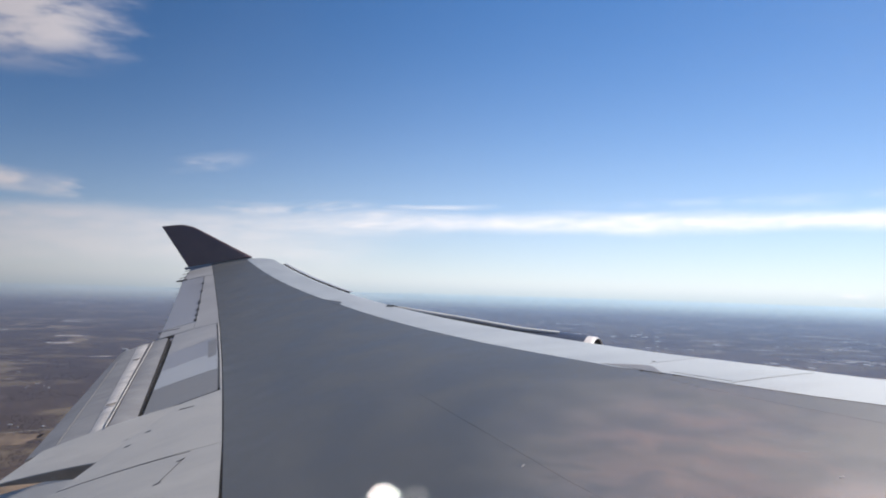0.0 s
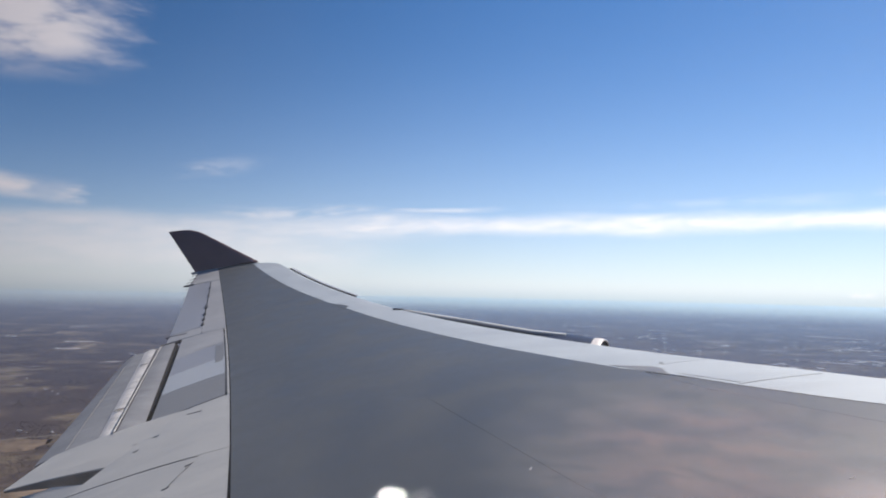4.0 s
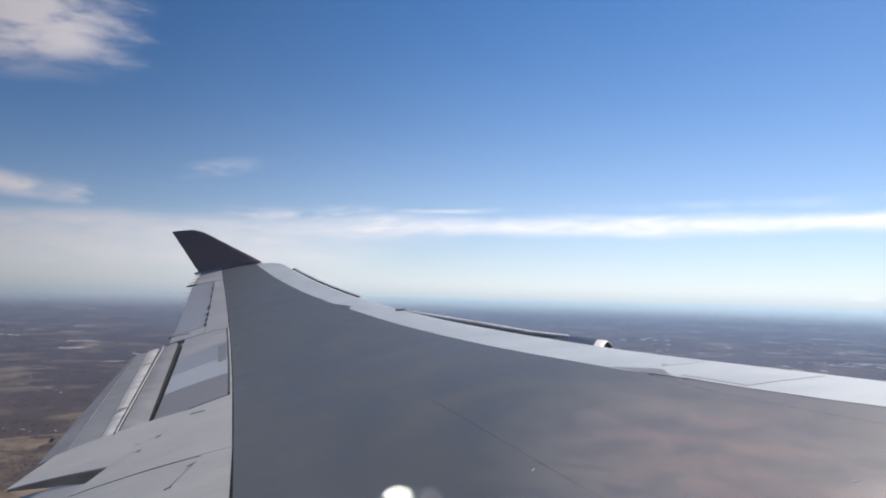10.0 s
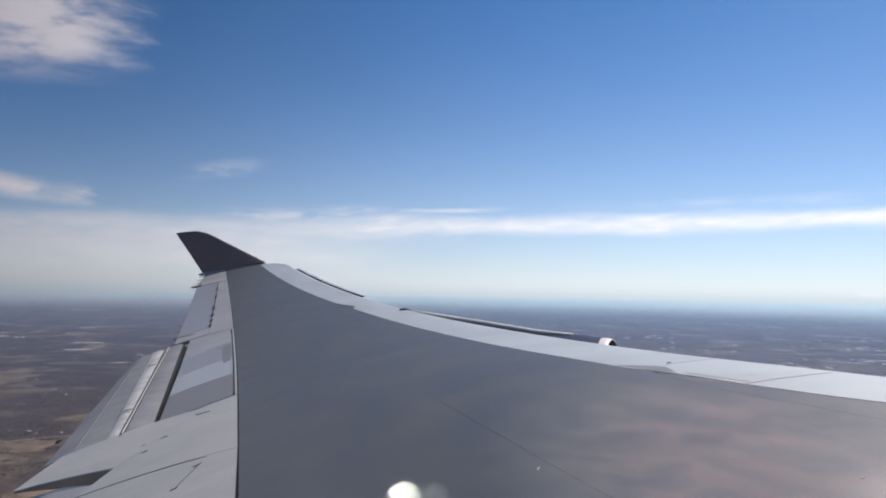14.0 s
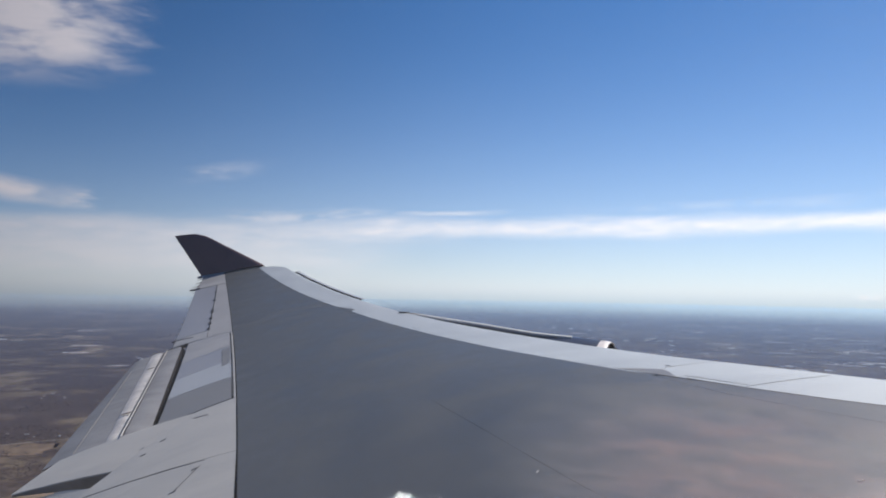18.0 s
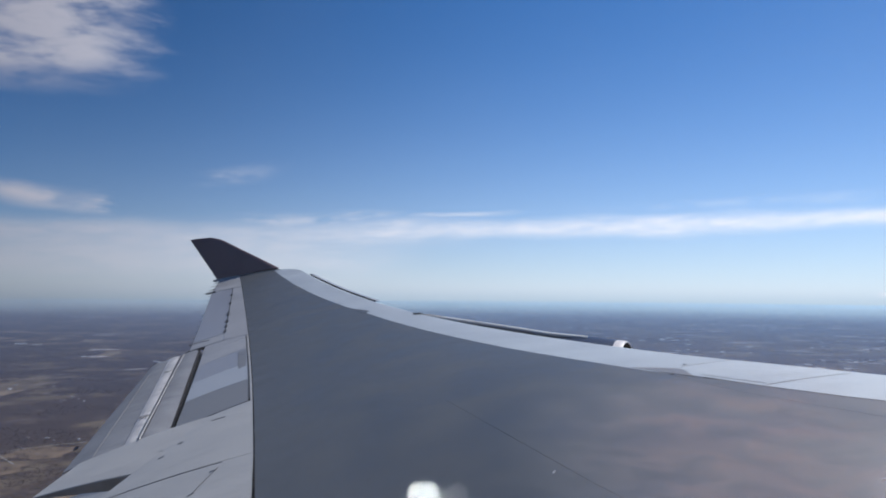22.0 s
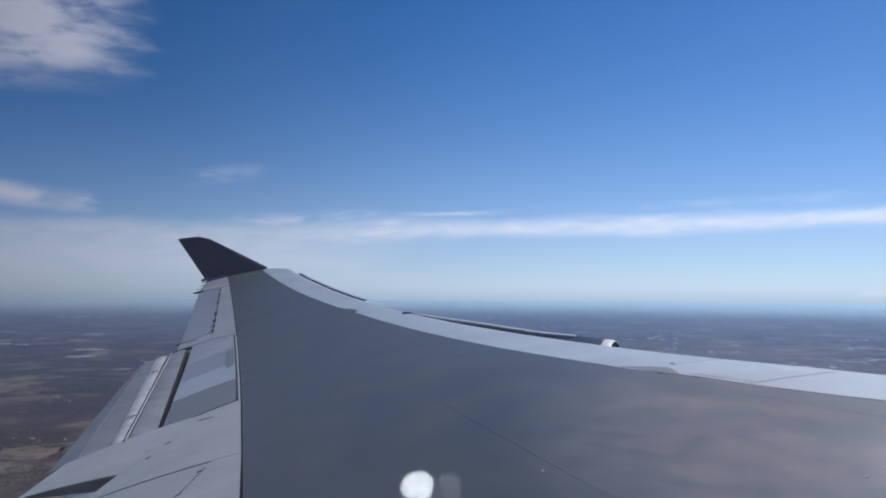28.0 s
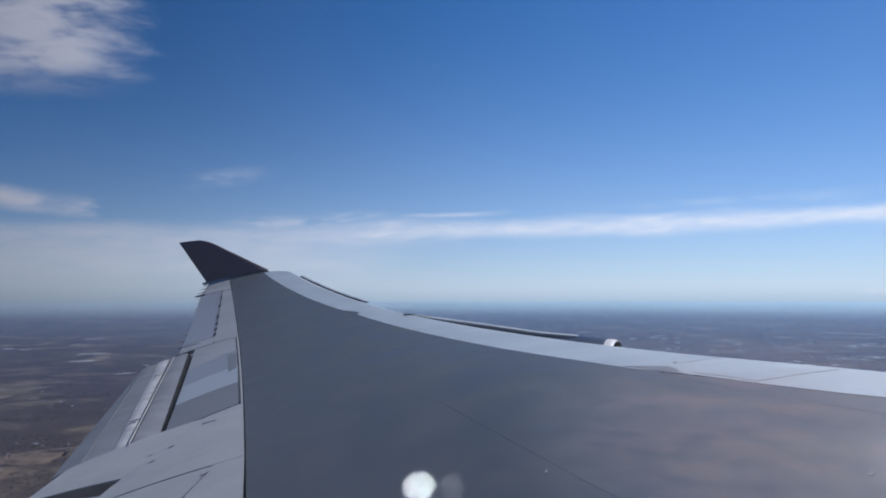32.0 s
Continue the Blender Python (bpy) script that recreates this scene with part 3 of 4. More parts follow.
on_wing("leading_edge_skin", nose_skin(3.05, 12.70, 20), METAL, "bare bright aluminium leading edge", True)
on_wing("joint", quad_plate(((11.372, 0.12, 0), (11.364, 0.12, 0), (11.046, 1.24, 0), (11.056, 1.24, 0)), 0.01, 0.003, 1, 8), PALE_DARK, "thin joint across the leading edge")
on_wing("joint", quad_plate(((12.616, 0.0, 0), (12.611, 0.0, 0), (12.252, 0.95, 0), (12.257, 0.95, 0)), 0.01, 0.003, 1, 8), PALE, "thin joint across the leading edge")
on_wing("leading_edge_skin", nose_skin(12.705, 21.595, 30), METAL, "bare bright aluminium leading edge", True)
on_wing("leading_edge_skin", nose_skin(21.6, 30.14, 40), METAL, "bare bright aluminium leading edge", True)


# leading edge flap, set ahead of the wing behind a slot painted dark
# the metal edge's highlight is put into its white colour
attach(part("leading_edge_flap", quad_plate(((28.7, -0.22, 0.034), (22.7, -0.22, 0.030), (22.7, -0.115, 0.026), (28.7, -0.115, 0.026)), 0.006, 0.0, 28, 3), BRIGHT, plane, "drooped leading edge flap with its highlight painted white"))
# the slot's shade is put into a near-black strip
on_wing("slot_shade", quad_plate(((28.7, -0.113, 0.022), (22.7, -0.113, 0.022), (22.7, -0.05, 0.003), (28.7, -0.05, 0.003)), 0.012, 0.0, 28, 3), SHADE, "near-black strip painted as the slot's shade")


# trailing edge ahead of the outboard aileron
def hinge(s):
    return 3.63 + (28.1 - s) * 0.2636


def aileron_te(s):
    return 4.60 + (28.2 - s) * 0.279


on_wing("trailing_panel", plate(lambda s: rear(s) + 0.012, lambda s: hinge(s) - 0.015, spread(20.62, 28.1, 14), 0.05, 0.001, 4), PALE_MID, "pale grey fixed trailing panel")
on_wing("trailing_panel", plate(lambda s: rear(s) + 0.012, lambda s: 3.78 + (30.2 - s) * 0.42, spread(28.14, 30.12, 6), 0.09, 0.001, 5, 0.3), PALE_MID, "pale grey tip trailing panel")
ail = attach(part("aileron", plate(lambda s: hinge(s) + 0.015, aileron_te, spread(21.5, 28.08, 14), 0.16, 0.0, 5, 0.12), PALE_BLUE, plane, "bluish grey outboard aileron"))
on_wing("trailing_panel", plate(lambda s: hinge(s) + 0.0, aileron_te, spread(20.62, 21.46, 3), 0.16, 0.0, 4, 0.12), PALE_MID, "pale grey fixed trailing panel")
on_wing("hinge_gap", plate(lambda s: hinge(s) - 0.02, lambda s: hinge(s) + 0.02, spread(21.5, 28.06, 12), 0.02, 0.004, 1), SEAL, "thin dark aileron hinge gap")
for s, reach in ((21.62, 0.22), (22.25, 0.25), (22.95, 0.3), (23.85, 0.5), (25.6, 0.2), (26.9, 0.15)):
    on_wing("hinge_fitting", quad_plate(((s, hinge(s) - 0.05, 0), (s + reach, hinge(s + reach) - 0.04, 0), (s + reach, hinge(s + reach) + 0.05, 0), (s, hinge(s) + 0.06, 0)), 0.03, 0.022, 2, 2, 0.5), SEAL)
on_wing("tip_fairing", quad_plate(((28.08, 4.42, 0), (28.2, 4.40, 0), (28.19, 4.90, 0.02), (28.10, 4.90, 0.02)), 0.10, 0.03, 1, 4, 0.4), SEAL, "dark slender fairing at the aileron end")
on_wing("joint", quad_plate(((28.13, 3.62, 0), (28.10, 3.62, 0), (28.10, 4.5, 0), (28.13, 4.5, 0)), 0.02, 0.004, 1, 4), PALE_DARK, "thin joint at the aileron end")
on_wing("joint", quad_plate(((21.20, 5.95, 0), (21.13, 5.95, 0), (21.33, 6.64, 0), (21.41, 6.64, 0)), 0.03, 0.006, 1, 4), SEAL, "dark slot at the aileron's inner end")
for k in range(9):
    s = 22.1 + 0.7 * k
    on_wing("static_wick", quad_plate(((s, aileron_te(s) - 0.04, 0), (s + 0.018, aileron_te(s) - 0.04, 0), (s + 0.014, aileron_te(s) + 0.12, 0), (s + 0.004, aileron_te(s) + 0.12, 0)), 0.014, 0.0, 1, 2), SEAL, parent=ail)
for s in (28.6, 29.1, 29.6):
    d0 = 3.78 + (30.2 - s) * 0.42
    on_wing("static_wick", quad_plate(((s, d0 - 0.1, 0), (s + 0.02, d0 - 0.1, 0), (s + 0.02, d0 + 0.22, 0), (s, d0 + 0.22, 0)), 0.02, 0.02, 1, 2), SEAL)

def spoiler_te(s):
    return 6.19 + (20.6 - s) * 0.2665


# dark plates put in the shade below the spoilers and at the flap's end
on_wing("flap_cove", plate(lambda s: rear(s) + 0.1, lambda s: spoiler_te(s) + 0.30, spread(13.45, 20.6, 10), 0.05, -0.34, 6), SHADE, "cove plate painted dark as shade under the spoilers")
on_wing("gap_shade", quad_plate(((20.61, 6.20, 0), (20.36, 6.27, 0), (20.44, 6.84, 0), (20.61, 6.86, 0)), 0.03, -0.006, 3, 4), SHADE, "near-black plate painted as shade at the flap's outer end")
# spoilers, each of its own grey
edges = [(20.60, 20.55), (20.22, 19.78), (18.9, 18.45), (17.40, 16.97), (15.87, 15.60), (14.26, 13.90)]
shades = [(PALE_MID, "pale grey fixed panel"), (PALE_MID, "pale grey spoiler panel"), (PALE_BLUE, "bluish grey spoiler panel"), (PALE_LIGHT, "light grey spoiler panel"), (PALE_DARK, "dull grey spoiler panel")]
for (f0, r0), (f1, r1), (mat, lab) in zip(edges, edges[1:], shades):
    c = ((f0 - 0.006, rear(f0) + 0.10, 0), (f1 + 0.006, rear(f1) + 0.10, 0), (r1 + 0.006, spoiler_te(r1), 0), (r0 - 0.006, spoiler_te(r0), 0))
    attach(part("spoiler", quad_plate(c, 0.09, 0.004, 6, 6, 0.25), mat, plane, lab))
on_wing("seal_strip", plate(lambda s: rear(s) + 0.012, lambda s: rear(s) + 0.055, spread(14.27, 20.6, 10), 0.03, 0.0, 1), PALE)
on_wing("hinge_gap", plate(lambda s: rear(s) + 0.06, lambda s: rear(s) + 0.095, spread(14.4, 20.0, 10), 0.03, 0.004, 1), SEAL, "dark spoiler hinge gap")

on_wing("patch", quad_plate(((18.77, 5.32, 0), (17.15, 5.72, 0), (16.98, 5.96, 0), (18.64, 5.58, 0)), 0.004, 0.010, 4, 2), PALE_DARK, "dull grey repair patch beside the hinge")

# inboard fixed panels
def fan_plate(pts, thick, up, mid=8):
    """A slab with a free outline (s, d, lift)."""
    bm = bmesh.new()
    top = [bm.verts.new(deck(s, d, up + w)) for s, d, w in pts]
    low = [bm.verts.new(deck(s, d, up + w - thick)) for s, d, w in pts]
    bm.faces.new(top)
    bm.faces.new(low[::-1])
    for i in range(len(pts)):
        j = (i + 1) % len(pts)
        bm.faces.new((top[i], low[i], low[j], top[j]))
    return bm


on_wing("trailing_panel", quad_plate(((14.245, rear(14.245) + 0.012, 0), (11.635, rear(11.635) + 0.012, 0), (11.84, 9.62, 0), (14.065, 7.10, 0)), 0.06, 0.0, 10, 8), PALE, "pale grey fixed trailing panel")
on_wing("trailing_panel", quad_plate(((11.62, rear(11.62) + 0.012, 0), (3.05, rear(3.05) + 0.012, 0), (3.05, 14.0, 0), (11.825, 9.62, 0)), 0.06, 0.0, 14, 8), PALE, "pale grey fixed trailing panel")
# dark joint of the inner spoiler and its hinge line
on_wing("joint", quad_plate(((11.632, 7.46, 0), (11.616, 7.46, 0), (11.818, 9.62, 0), (11.838, 9.62, 0)), 0.02, 0.004, 2, 6), SEAL, "dark panel joint")
on_wing("joint", quad_plate(((11.46, 7.56, 0), (10.87, 8.06, 0), (10.87, 8.072, 0), (11.46, 7.572, 0)), 0.02, 0.004, 6, 1), SEAL, "dark hinge line")
for s, d in ((11.40, 7.66), (10.86, 8.08), (13.06, 7.95), (13.01, 8.37), (12.68, 8.36)):
    on_wing("hinge_fitting", quad_plate(((s + 0.022, d - 0.06, 0), (s + 0.008, d - 0.06, 0), (s - 0.018, d + 0.05, 0), (s, d + 0.05, 0)), 0.012, 0.010, 2, 2), PALE_DARK, "small grey hinge fitting")
on_wing("joint", quad_plate(((13.70, 6.98, 0), (13.672, 6.98, 0), (13.70, 7.25, 0), (13.735, 7.25, 0)), 0.02, 0.006, 1, 3), SEAL, "dark slot at the aileron hinge")

inner_ail = attach(part("inboard_aileron", quad_plate(((14.04, 7.108, -0.006), (12.455, 8.885, -0.008), (12.62, 10.90, 0.275), (13.60, 10.02, 0.195)), 0.10, 0.003, 8, 8, 0.12), PALE, plane, "pale grey inboard aileron, tilted slightly up"))
on_wing("aileron_rib", quad_plate(((12.450, 8.93, -0.014), (12.436, 8.93, -0.014), (12.602, 10.88, 0.262), (12.616, 10.88, 0.262)), 0.24, 0.0, 1, 6, 0.1), CAVITY, "brown primed end of the aileron", parent=inner_ail)
on_wing("flap_cove", quad_plate(((13.6, 8.2, -0.30), (11.9, 9.30, -0.30), (11.9, 10.5, -0.34), (13.5, 9.9, -0.30)), 0.03, 0.0, 4, 4), CAVITY, "brown cove under the aileron")
in_flap = attach(part("inboard_flap", quad_plate(((11.9, 9.42, -0.03), (4.0, 12.6, -0.1), (4.0, 14.9, -0.3), (11.9, 10.95, 0.0)), 0.16, 0.0, 8, 8, 0.2), PALE, plane, "pale grey inboard flap"))
part("flap_end", fan_plate([(11.905, 9.43, -0.03), (12.09, 9.33, 0.0), (12.36, 9.87, 0.05), (12.45, 10.26, 0.055), (12.57, 10.85, 0.10), (11.905, 10.95, 0.0)], 0.05, 0.0), PALE, in_flap, "pale rounded end of the flap")

# outboard flap in three slotted segments
INNER = [(20.24, -3.10), (20.33, -2.90), (20.48, -2.75), (21.01, -2.80), (21.13, -2.845), (21.40, -2.93), (22.10, -3.20), (22.77, -3.51)]
OUTER = [(24.52, -2.20), (24.60, -2.02), (24.72, -1.90), (25.19, -2.04), (25.35, -2.09), (25.71, -2.19), (26.10, -2.32), (26.30, -2.41)]


def flap_piece(name, idx, bulge, thick, mat, label, parent, drop=0.0, s0=13.80, s1=20.45):
    rings = []
    for i in range(13):
        u = i / 12
        s = s0 + (s1 - s0) * u
        top = []
        keys = [(a[0] * (1 - u) + b[0] * u, a[1] * (1 - u) + b[1] * u) for a, b in zip(INNER, OUTER)]
        seg = keys[idx[0]:idx[1] + 1]
        for k in range(len(seg) - 1):
            for f in (0, 0.25, 0.5, 0.75):
                top.append((seg[k][0] + (seg[k + 1][0] - seg[k][0]) * f, seg[k][1] + (seg[k + 1][1] - seg[k][1]) * f))
        top.append(seg[-1])
        n = len(top) - 1
        up = [station(s, x, z + drop + bulge * math.sin(math.pi * k / n)) for k, (x, z) in enumerate(top)]
        low = [station(s, x, z + drop - 0.012 - thick * (1 - 0.4 * u) * math.sin(math.pi * min(1.0, (0.25 + 0.75 * k / n)))) for k, (x, z) in reversed(list(enumerate(top)))]
        rings.append(up + low)
    ob = part(name, loft(rings), mat, parent, label, True)
    return ob


flap = attach(flap_piece("outboard_flap", (5, 7), 0.02, 0.20, FLAP_GREY, "neutral grey extended outboard flap", plane, -0.03))
# nose coloured near-black for the shade between spoilers and flap
flap_piece("flap_nose", (0, 2), 0.0, 0.10, SHADE, "flap nose painted dark as shade under the spoilers", flap)
flap_piece("fore_flap", (2, 3), 0.02, 0.18, FLAP_GREY, "dull grey forward flap segment", flap)
flap_piece("slot_shroud", (3, 4), 0.0, 0.20, SHROUD, "brownish stained strip beside the slot, shade painted in", flap, -0.02)
flap_piece("middle_flap", (4, 5), 0.022, 0.22, DIRTY, "dirty pale rounded middle flap segment", flap, -0.015)
for u in (0.20, 0.73):
    w = [station(13.8 + 6.65 * v, 21.12 + (25.34 - 21.12) * v + dx, -2.835 + (-2.085 + 2.835) * v + dz + 0.02) for v, dx, dz in
         ((u, 0.0, 0.0), (u + 0.010, 0.0, 0.0), (u + 0.010, 0.24, -0.068), (u, 0.24, -0.068))]
    part("clamp", loft([w, [q + Vector((0, 0, 0.008)) for q in w]]), CAVITY, flap, "rusty brown clamp")
part("flap_rib", loft([[station(s, x, z) for x, z in ((20.1, -2.98), (20.5, -2.78), (21.4, -2.97), (22.08, -3.23), (22.75, -3.54), (21.9, -3.33), (21.0, -3.20))] for s in (13.77, 13.795)]),
     PRIMER, flap, "greenish primed flap end rib")
part("slot_lip", loft([[station(s0, x + dx, z + dz) for dx, dz in ((-0.012, 0.0), (0.0, 0.014), (0.012, 0.006), (0.01, -0.02))] for s0, x, z in ((13.73, 21.01, -2.785), (17.08, 23.10, -2.405), (20.44, 25.19, -2.025))]),
     PALE, flap, "thin pale lip along the slot")
part("joint_line", loft([[station(s0, x + dx, z + dz) for dx, dz in ((-0.005, 0.0), (0.005, 0.0), (0.005, -0.02), (-0.005, -0.02))] for s0, x, z in ((13.81, 22.10, -3.19), (17.08, 24.08, -2.755), (19.2, 25.36, -2.475))]),
     PALE_DARK, flap, "thin pale joint line")

# winglet
def winglet_rings():
    rings = []
    for i in range(13):
        u = i / 12
        le = 27.87 + (31.57 - 27.87) * u + (0.22 * max(0.0, (u - 0.88) / 0.12) ** 2)
        te = 30.90 + (32.97 - 30.90) * u
        zl = 0.66 + (2.10 - 0.66) * u - 0.03 * max(0.0, (u - 0.88) / 0.12) ** 2
        zt = 0.07 + (1.98 - 0.07) * u
        s = 30.2 + 0.75 * u
        th = 0.16 * (1 - 0.65 * u)
        ring = []
        for k in range(20):
            q = math.tau * k / 20
            f = 0.5 - 0.5 * math.cos(q)
            w = th * math.sin(q) * (1 - 0.45 * f)
            ring.append(station(s + w * 0.93, le + (te - le) * f, zl + (zt - zl) * f - w * 0.35))
        rings.append(ring)
    return rings


attach(part("winglet", loft(winglet_rings()), PLUM, plane, "dark plum painted winglet, canted outwards", True))
on_wing("winglet_seal", quad_plate(((30.10, 0.85, 0), (30.30, 0.85, 0), (30.30, 4.15, 0), (30.10, 4.10, 0)), 0.08, 0.012, 2, 10), PALE_MID, "pale strip at the winglet's root")

# outboard engine
ENG = (20.8, -2.70)
engine = attach(part("engine", revolve([(13.155, 1.352), (13.4, 1.380), (13.9, 1.425), (14.8, 1.46), (15.8, 1.42), (16.6, 1.30), (17.2, 1.16), (17.2, 1.12), (16.4, 1.2), (13.4, 1.30), (13.155, 1.30)], ENG), NAVY, plane, "dark blue engine cowl", True))
part("inlet_lip", revolve([(13.15, 1.353), (13.05, 1.349), (12.97, 1.338), (12.93, 1.320), (12.925, 1.306), (12.94, 1.298)], ENG), POLISH, engine, "polished metal inlet lip", True)
part("inlet_duct", revolve([(12.943, 1.297), (13.2, 1.25), (13.9, 1.17), (14.2, 1.14)], ENG), SHADE, engine, "dark inlet duct", True)
part("spinner", revolve([(13.7, 0.02), (13.85, 0.16), (14.05, 0.28), (14.2, 0.34)], ENG, 32), SHADE, engine, "dark fan spinner", True)


def blades():
    bm = bmesh.new()
    for i in range(30):
        a = math.tau * i / 30
        vs = []
        for r, w in ((0.3, 0.05), (1.12, 0.10)):
            for sg in (-1, 1):
                b = a + sg * w / r * 0.9
                vs.append(bm.verts.new((XC - 14.2 - sg * 0.09, ENG[0] - YC + r * math.sin(b), HEIGHT + ENG[1] + r * math.cos(b))))
        bm.faces.new((vs[0], vs[1], vs[3], vs[2]))
    return bm


part("fan", blades(), SHADE, engine, "dark fan blades")
part("exhaust_cone", revolve([(17.0, 0.85), (18.0, 0.72), (18.8, 0.55), (18.8, 0.4), (19.5, 0.05)], ENG, 40), TAN, engine, "stained exhaust cone", True)


def pylon_bm(top, low, width):
    rings = []
    pts = top + low[::-1]
    for y in (-width, -width * 0.75, width * 0.75, width):
        sh = 0.0 if abs(y) < width * 0.9 else 0.03
        rings.append([station(20.8 + y, x, z - (sh if i < len(top) else 0)) for i, (x, z) in enumerate(pts)])
    return loft(rings)


attach(part("pylon", pylon_bm([(13.95, -1.37), (14.3, -1.29), (14.79, -1.22), (16.09, -1.03), (17.44, -0.87), (18.0, -0.80), (18.7, -0.80)],
                              [(13.95, -1.6), (14.4, -2.0), (15.4, -2.1), (16.4, -2.1), (17.4, -1.9), (18.2, -1.7), (18.7, -1.5)], 0.20), TAN, plane, "stained grey engine pylon"))
attach(part("pylon_cap", loft([[station(20.8 + y, x, z + dz) for y, dz in ((-0.206, -0.05), (-0.195, -0.006), (0.0, 0.008), (0.20, -0.03))] for x, z in
            ((13.85, -1.268), (14.1, -1.252), (14.3, -1.238), (14.79, -1.200), (16.09, -1.028), (17.44, -0.868), (17.98, -0.81))]), WHITE, plane, "pale fairing along the pylon's top"))
attach(part("pylon_fairing", box(XC - 18.12, XC - 17.86, 19.98 - YC, 20.22 - YC, HEIGHT - 0.82, HEIGHT - 0.738, 0.03), SEAL, plane, "dark fairing where pylon meets wing"))

# grey doublers that reach over the front joint, and the double joint line inboard
on_wing("doubler", fan_plate([(12.43, 1.36, 0), (12.32, 1.21, 0), (12.225, 1.09, 0), (12.16, 1.05, 0), (12.005, 1.11, 0), (11.84, 1.23, 0), (11.66, 1.33, 0)], 0.006, 0.003), PALE_DARK, "grey doubler at the front joint")
on_wing("doubler", fan_plate([(21.59, 1.13, 0), (21.27, 0.93, 0), (21.05, 0.905, 0), (20.80, 1.115, 0), (20.70, 1.24, 0)], 0.03, 0.004), GREY, "grey doubler at the front joint")
on_wing("joint", quad_plate(((11.74, 1.18, 0), (11.12, 1.158, 0), (11.12, 1.172, 0), (11.74, 1.194, 0)), 0.01, 0.003, 6, 1), PALE_DARK, "thin joint along the leading edge")

on_wing("joint", plate(lambda s: front(s) - 0.002, lambda s: front(s) + 0.014, spread(3.05, 11.6, 14), 0.01, 0.0025, 1), SEAL, "dark joint behind the leading edge")

# small fittings on the upper surface
for s, d in ((17.68, 1.115), (17.60, 1.03), (12.385, 0.775)):
    on_wing("fitting", quad_plate(((s - 0.012, d - 0.015, 0), (s + 0.012, d - 0.015, 0), (s + 0.012, d + 0.015, 0), (s - 0.012, d + 0.015, 0)), 0.012, 0.008, 1, 1), FLAP_GREY)
on_wing("fitting", quad_plate(((8.575, 3.05, 0), (8.567, 3.05, 0), (8.557, 3.09, 0), (8.565, 3.09, 0)), 0.01, 0.006, 1, 1), WHITE)
on_wing("fitting", quad_plate(((9.375, 4.62, 0), (9.365, 4.62, 0), (9.325, 4.67, 0), (9.335, 4.67, 0)), 0.01, 0.006, 1, 1), WHITE)

# ---- cabin wall round the window ----
CABIN = shader("cabin_lining", (0.35, 0.34, 0.33), 0.6, 0.0, 0.05, 2.0)
AXIS_Y, AXIS_Z, RAD = -3.17, HEIGHT - 0.5, 3.30


def barrel():
    bm = bmesh.new()
    xs = [-7, -5, -3, -1.5, -0.6, -0.19, 0.15, 0.6, 1.5, 3, 5, 7]
    a0 = math.asin(0.5 / RAD)
    half = 0.2 / RAD
    ang = [a0 - half, a0 + half] + [a0 + half + (math.tau - 2 * half) * k / 40 for k in range(1, 40)]
    out = {}
    for i, x in enumerate(xs):
        for j, a in enumerate(ang):
            for k, r in enumerate((RAD, RAD - 0.07)):
                out[i, j, k] = bm.verts.new((x, AXIS_Y + r * math.cos(a), AXIS_Z + r * math.sin(a)))
    n = len(ang)
    for i in range(len(xs) - 1):
        for j in range(n):
            q = (j + 1) % n
            if xs[i] == -0.19 and j == 0:
                for e, f in (((i, j), (i + 1, j)), ((i + 1, j), (i + 1, q)), ((i + 1, q), (i, q)), ((i, q), (i, j))):
                    bm.faces.new((out[*e, 0], out[*f, 0], out[*f, 1], out[*e, 1]))
                continue
            for k in (0, 1):
                bm.faces.new((out[i, j, k], out[i + 1, j, k], out[i + 1, q, k], out[i, q, k]))
    for i in (0, len(xs) - 1):
        bm.faces.new([out[i, j, 0] for j in range(n)])
        bm.faces.new([out[i, j, 1] for j in range(n)])
    return bm


attach(part("fuselage", barrel(), CABIN, plane, "closed fuselage section with one window opening", True))


CORNER_GLOW = (0.0218, -0.0187, 0.0050, 0.0032)
SMEAR_GLARE = (0.0085, -0.0170, 0.0225, 0.0115)   # centre and reach of the smear and painted reflection on the pane


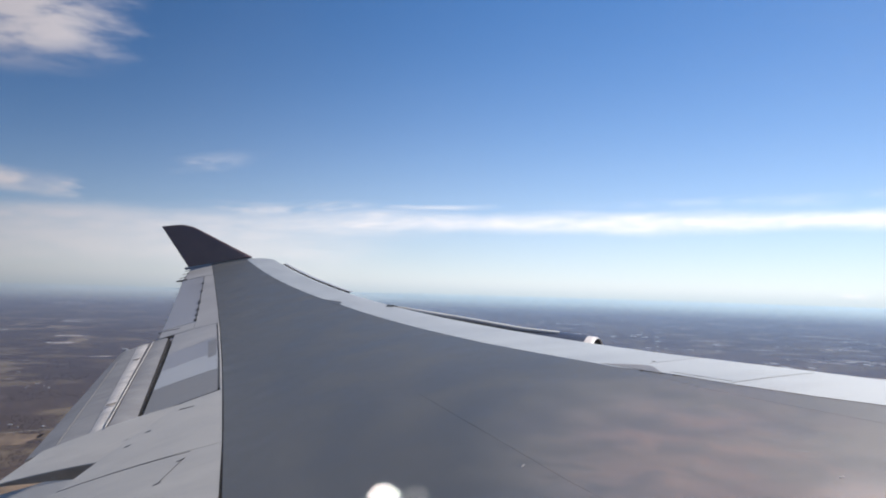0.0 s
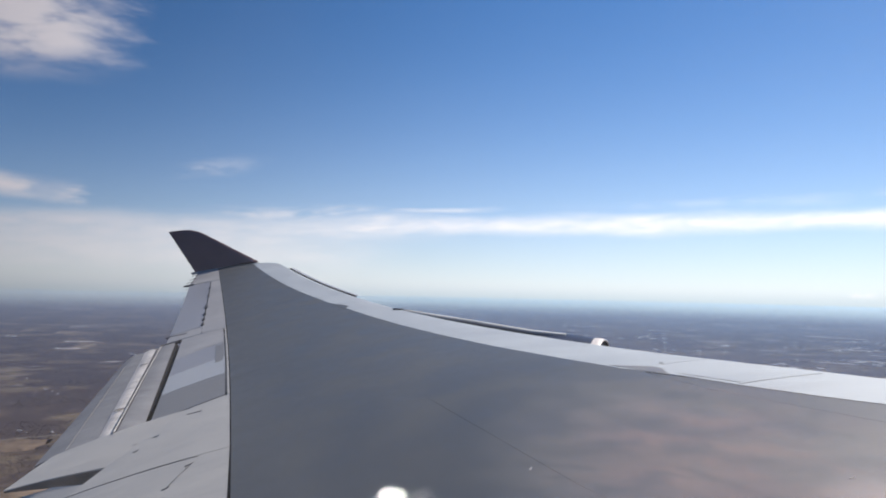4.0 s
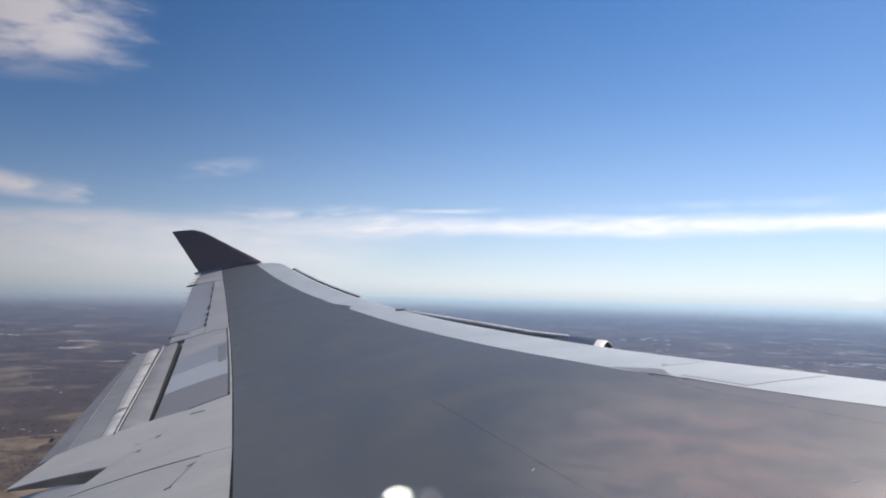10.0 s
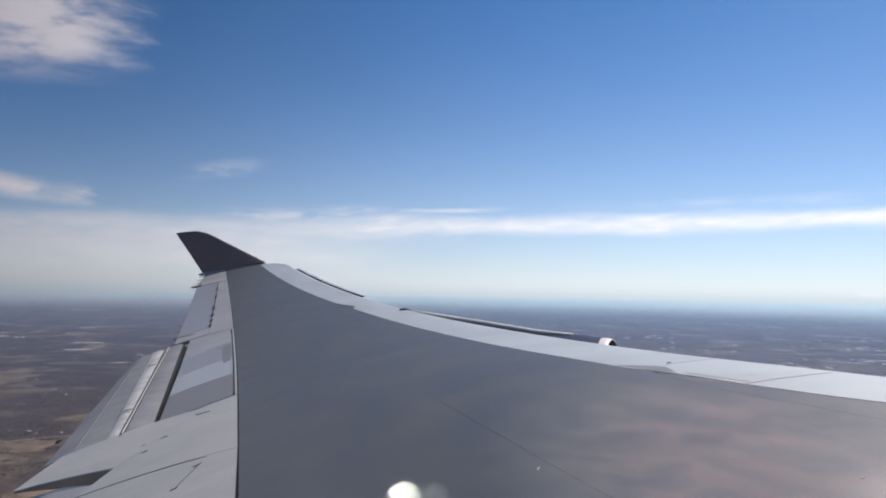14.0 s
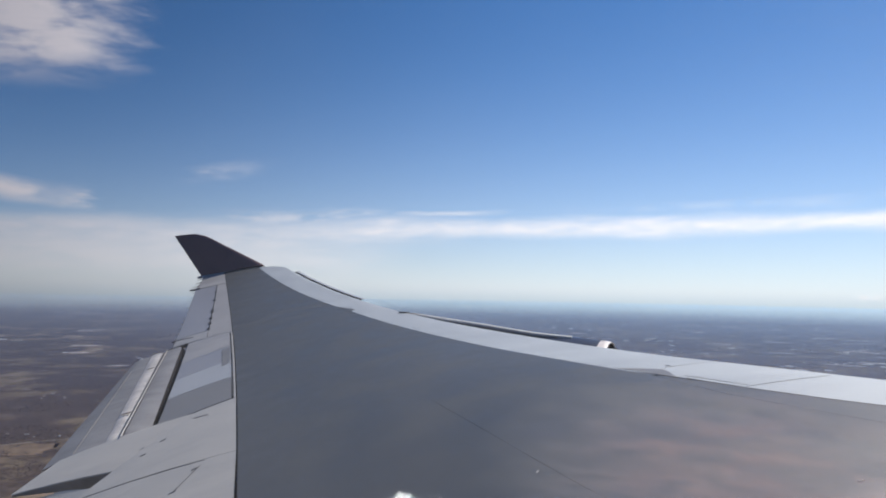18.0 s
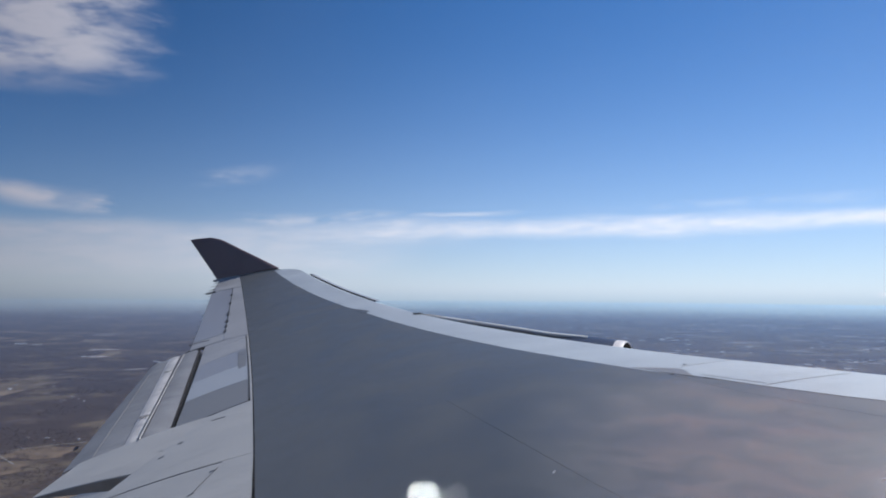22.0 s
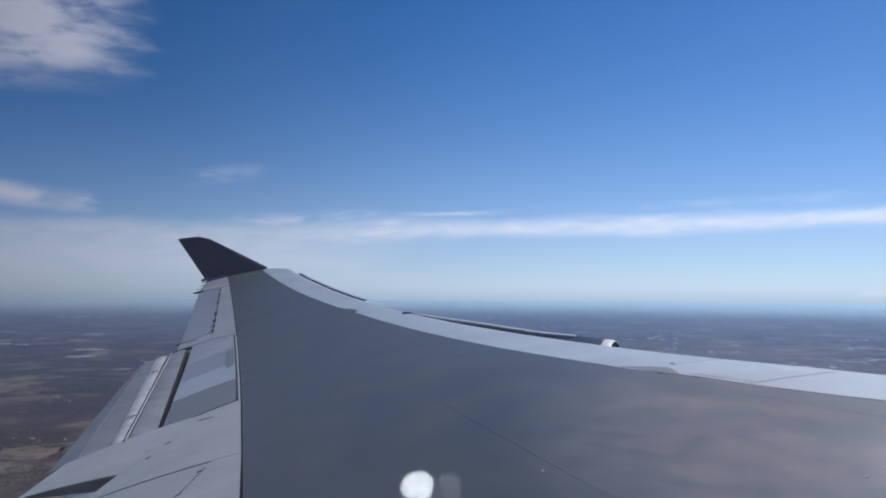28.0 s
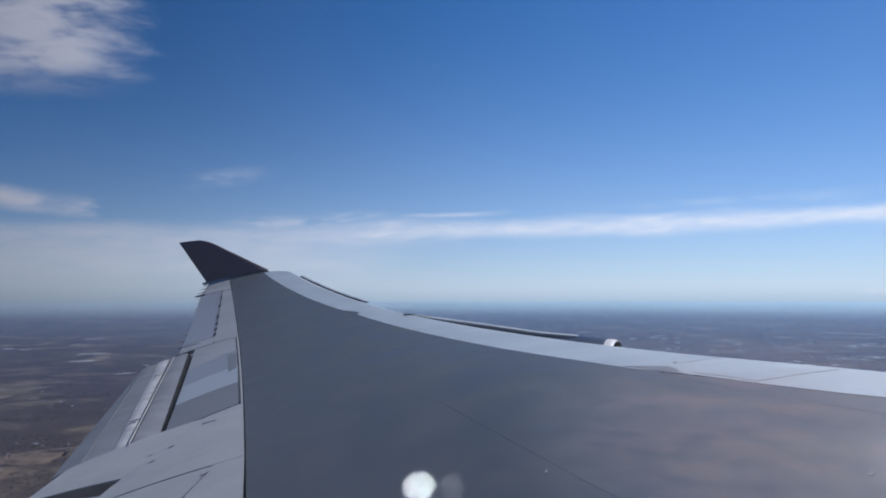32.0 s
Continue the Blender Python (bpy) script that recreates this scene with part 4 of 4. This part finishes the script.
# the pane, a little dusty, and the added glowing balls that are mirrored in it
def pane_material():
    m = bpy.data.materials.new("scratched_acrylic")
    m.use_nodes = True
    t = m.node_tree
    t.nodes.clear()
    pos = t.nodes.new("ShaderNodeNewGeometry").outputs["Position"]
    clear = t.nodes.new("ShaderNodeBsdfTransparent")
    gloss = t.nodes.new("ShaderNodeBsdfGlossy")
    gloss.inputs["Roughness"].default_value = 0.03
    a = t.nodes.new("ShaderNodeMixShader")
    a.inputs[0].default_value = 0.010
    t.links.new(clear.outputs[0], a.inputs[1])
    t.links.new(gloss.outputs[0], a.inputs[2])
    dust_glow = t.nodes.new("ShaderNodeBsdfTranslucent")
    dust_glow.inputs["Color"].default_value = (0.94, 0.86, 0.85, 1)
    grain = noise_tex(t, pos, 38.0, 4.0, 0.55)
    amount = ramp01(t, grain, 0.35, 0.8, 0.010, 0.017)
    # streaked smear with a warm reflection painted in, and a brightening film forward
    sp = t.nodes.new("ShaderNodeSeparateXYZ")
    t.links.new(pos, sp.inputs[0])
    wipe_map = t.nodes.new("ShaderNodeMapping")
    wipe_map.inputs["Scale"].default_value = (170.0, 1.0, 760.0)
    wipe_map.inputs["Rotation"].default_value = (0.0, 0.35, 0.0)
    t.links.new(pos, wipe_map.inputs[0])
    wipe = noise_tex(t, wipe_map.outputs[0], 1.0, 7.0, 0.68, 0.4)
    ex = calc(t, "DIVIDE", calc(t, "SUBTRACT", sp.outputs[0], SMEAR_GLARE[0]), SMEAR_GLARE[2])
    ez = calc(t, "DIVIDE", calc(t, "SUBTRACT", sp.outputs[2], HEIGHT + SMEAR_GLARE[1]), SMEAR_GLARE[3])
    dist = calc(t, "SQRT", calc(t, "ADD", calc(t, "MULTIPLY", ex, ex), calc(t, "MULTIPLY", ez, ez)))
    smear_glare = calc(t, "MULTIPLY", ramp01(t, dist, 1.25, 0.2), ramp01(t, wipe, 0.30, 0.72, 0.42, 1.18))
    amount = calc(t, "ADD", amount, calc(t, "MULTIPLY", smear_glare, 0.105))
    # a warm cabin reflection painted into the lower forward corner
    fx = calc(t, "DIVIDE", calc(t, "SUBTRACT", sp.outputs[0], CORNER_GLOW[0]), CORNER_GLOW[2])
    fz = calc(t, "DIVIDE", calc(t, "SUBTRACT", sp.outputs[2], HEIGHT + CORNER_GLOW[1]), CORNER_GLOW[3])
    warm = ramp01(t, calc(t, "SQRT", calc(t, "ADD", calc(t, "MULTIPLY", fx, fx), calc(t, "MULTIPLY", fz, fz))), 1.3, 0.0)
    amount = calc(t, "ADD", amount, calc(t, "MULTIPLY", warm, 0.14))
    # thickens forward to brighten the side towards the sun
    film_glow = calc(t, "MULTIPLY", ramp01(t, sp.outputs[0], -0.03, 0.03), ramp01(t, wipe, 0.2, 0.8, 0.6, 1.0))
    amount = calc(t, "ADD", amount, calc(t, "MULTIPLY", film_glow, 0.007))
    # dust and spots, thickened up and forward as painted glare
    veil = calc(t, "MULTIPLY", ramp01(t, sp.outputs[0], -0.01, 0.045), ramp01(t, sp.outputs[2], HEIGHT - 0.005, HEIGHT + 0.035))
    spots = t.nodes.new("ShaderNodeTexVoronoi")
    spots.inputs["Scale"].default_value = 110.0
    t.links.new(pos, spots.inputs["Vector"])
    spot = ramp01(t, spots.outputs["Distance"], 0.30, 0.12)
    amount = calc(t, "ADD", amount, calc(t, "MULTIPLY", veil, calc(t, "ADD", ramp01(t, wipe, 0.3, 0.75, 0.014, 0.030), calc(t, "MULTIPLY", spot, 0.012))))
    # pinkish tint of the painted reflection, over neutral dust
    t.links.new(mix_col(t, smear_glare, (0.9, 0.9, 0.92, 1), (0.95, 0.69, 0.62, 1)), dust_glow.inputs["Color"])
    b = t.nodes.new("ShaderNodeMixShader")
    t.links.new(amount, b.inputs[0])
    t.links.new(a.outputs[0], b.inputs[1])
    t.links.new(dust_glow.outputs[0], b.inputs[2])
    out = t.nodes.new("ShaderNodeOutputMaterial")
    t.links.new(b.outputs[0], out.inputs[0])
    return m


pane = attach(part("window_pane", box(-0.21, 0.17, 0.075, 0.0755, HEIGHT - 0.22, HEIGHT + 0.22), pane_material(), plane, "clear dusty acrylic window pane with painted glare"))
pane.visible_shadow = False


def glint_material(strength):
    m = bpy.data.materials.new("glint_glow")
    m.use_nodes = True
    b = m.node_tree.nodes["Principled BSDF"]
    b.inputs["Base Color"].default_value = (0.8, 0.78, 0.74, 1)
    b.inputs["Emission Color"].default_value = (1.0, 0.95, 0.9, 1)
    b.inputs["Emission Strength"].default_value = strength
    return m


def ball(centre, radii):
    bm = bmesh.new()
    bmesh.ops.create_uvsphere(bm, u_segments=24, v_segments=12, radius=1.0)
    for v in bm.verts:
        v.co = Vector(centre) + Vector((v.co.x * radii[0], v.co.y * radii[1], v.co.z * radii[2]))
    return bm


# mirrored at twice the pane's distance
# glowing balls added to make the pane's bright spots; no lamp stands here
GLINT = Vector((-0.0454, 0.020, HEIGHT - 0.0420))
main_glint = attach(part("glint_ball", ball(GLINT, (0.0031, 0.003, 0.0025)), glint_material(65.0), plane, "small glowing ball added for the bright spot in the pane", True))
attach(part("glint_ball", ball(GLINT + Vector((0.0064, -0.0005, 0.0001)), (0.0024, 0.0022, 0.0026)), glint_material(4.0), plane, "dim glowing ball added for the second spot in the pane", True))
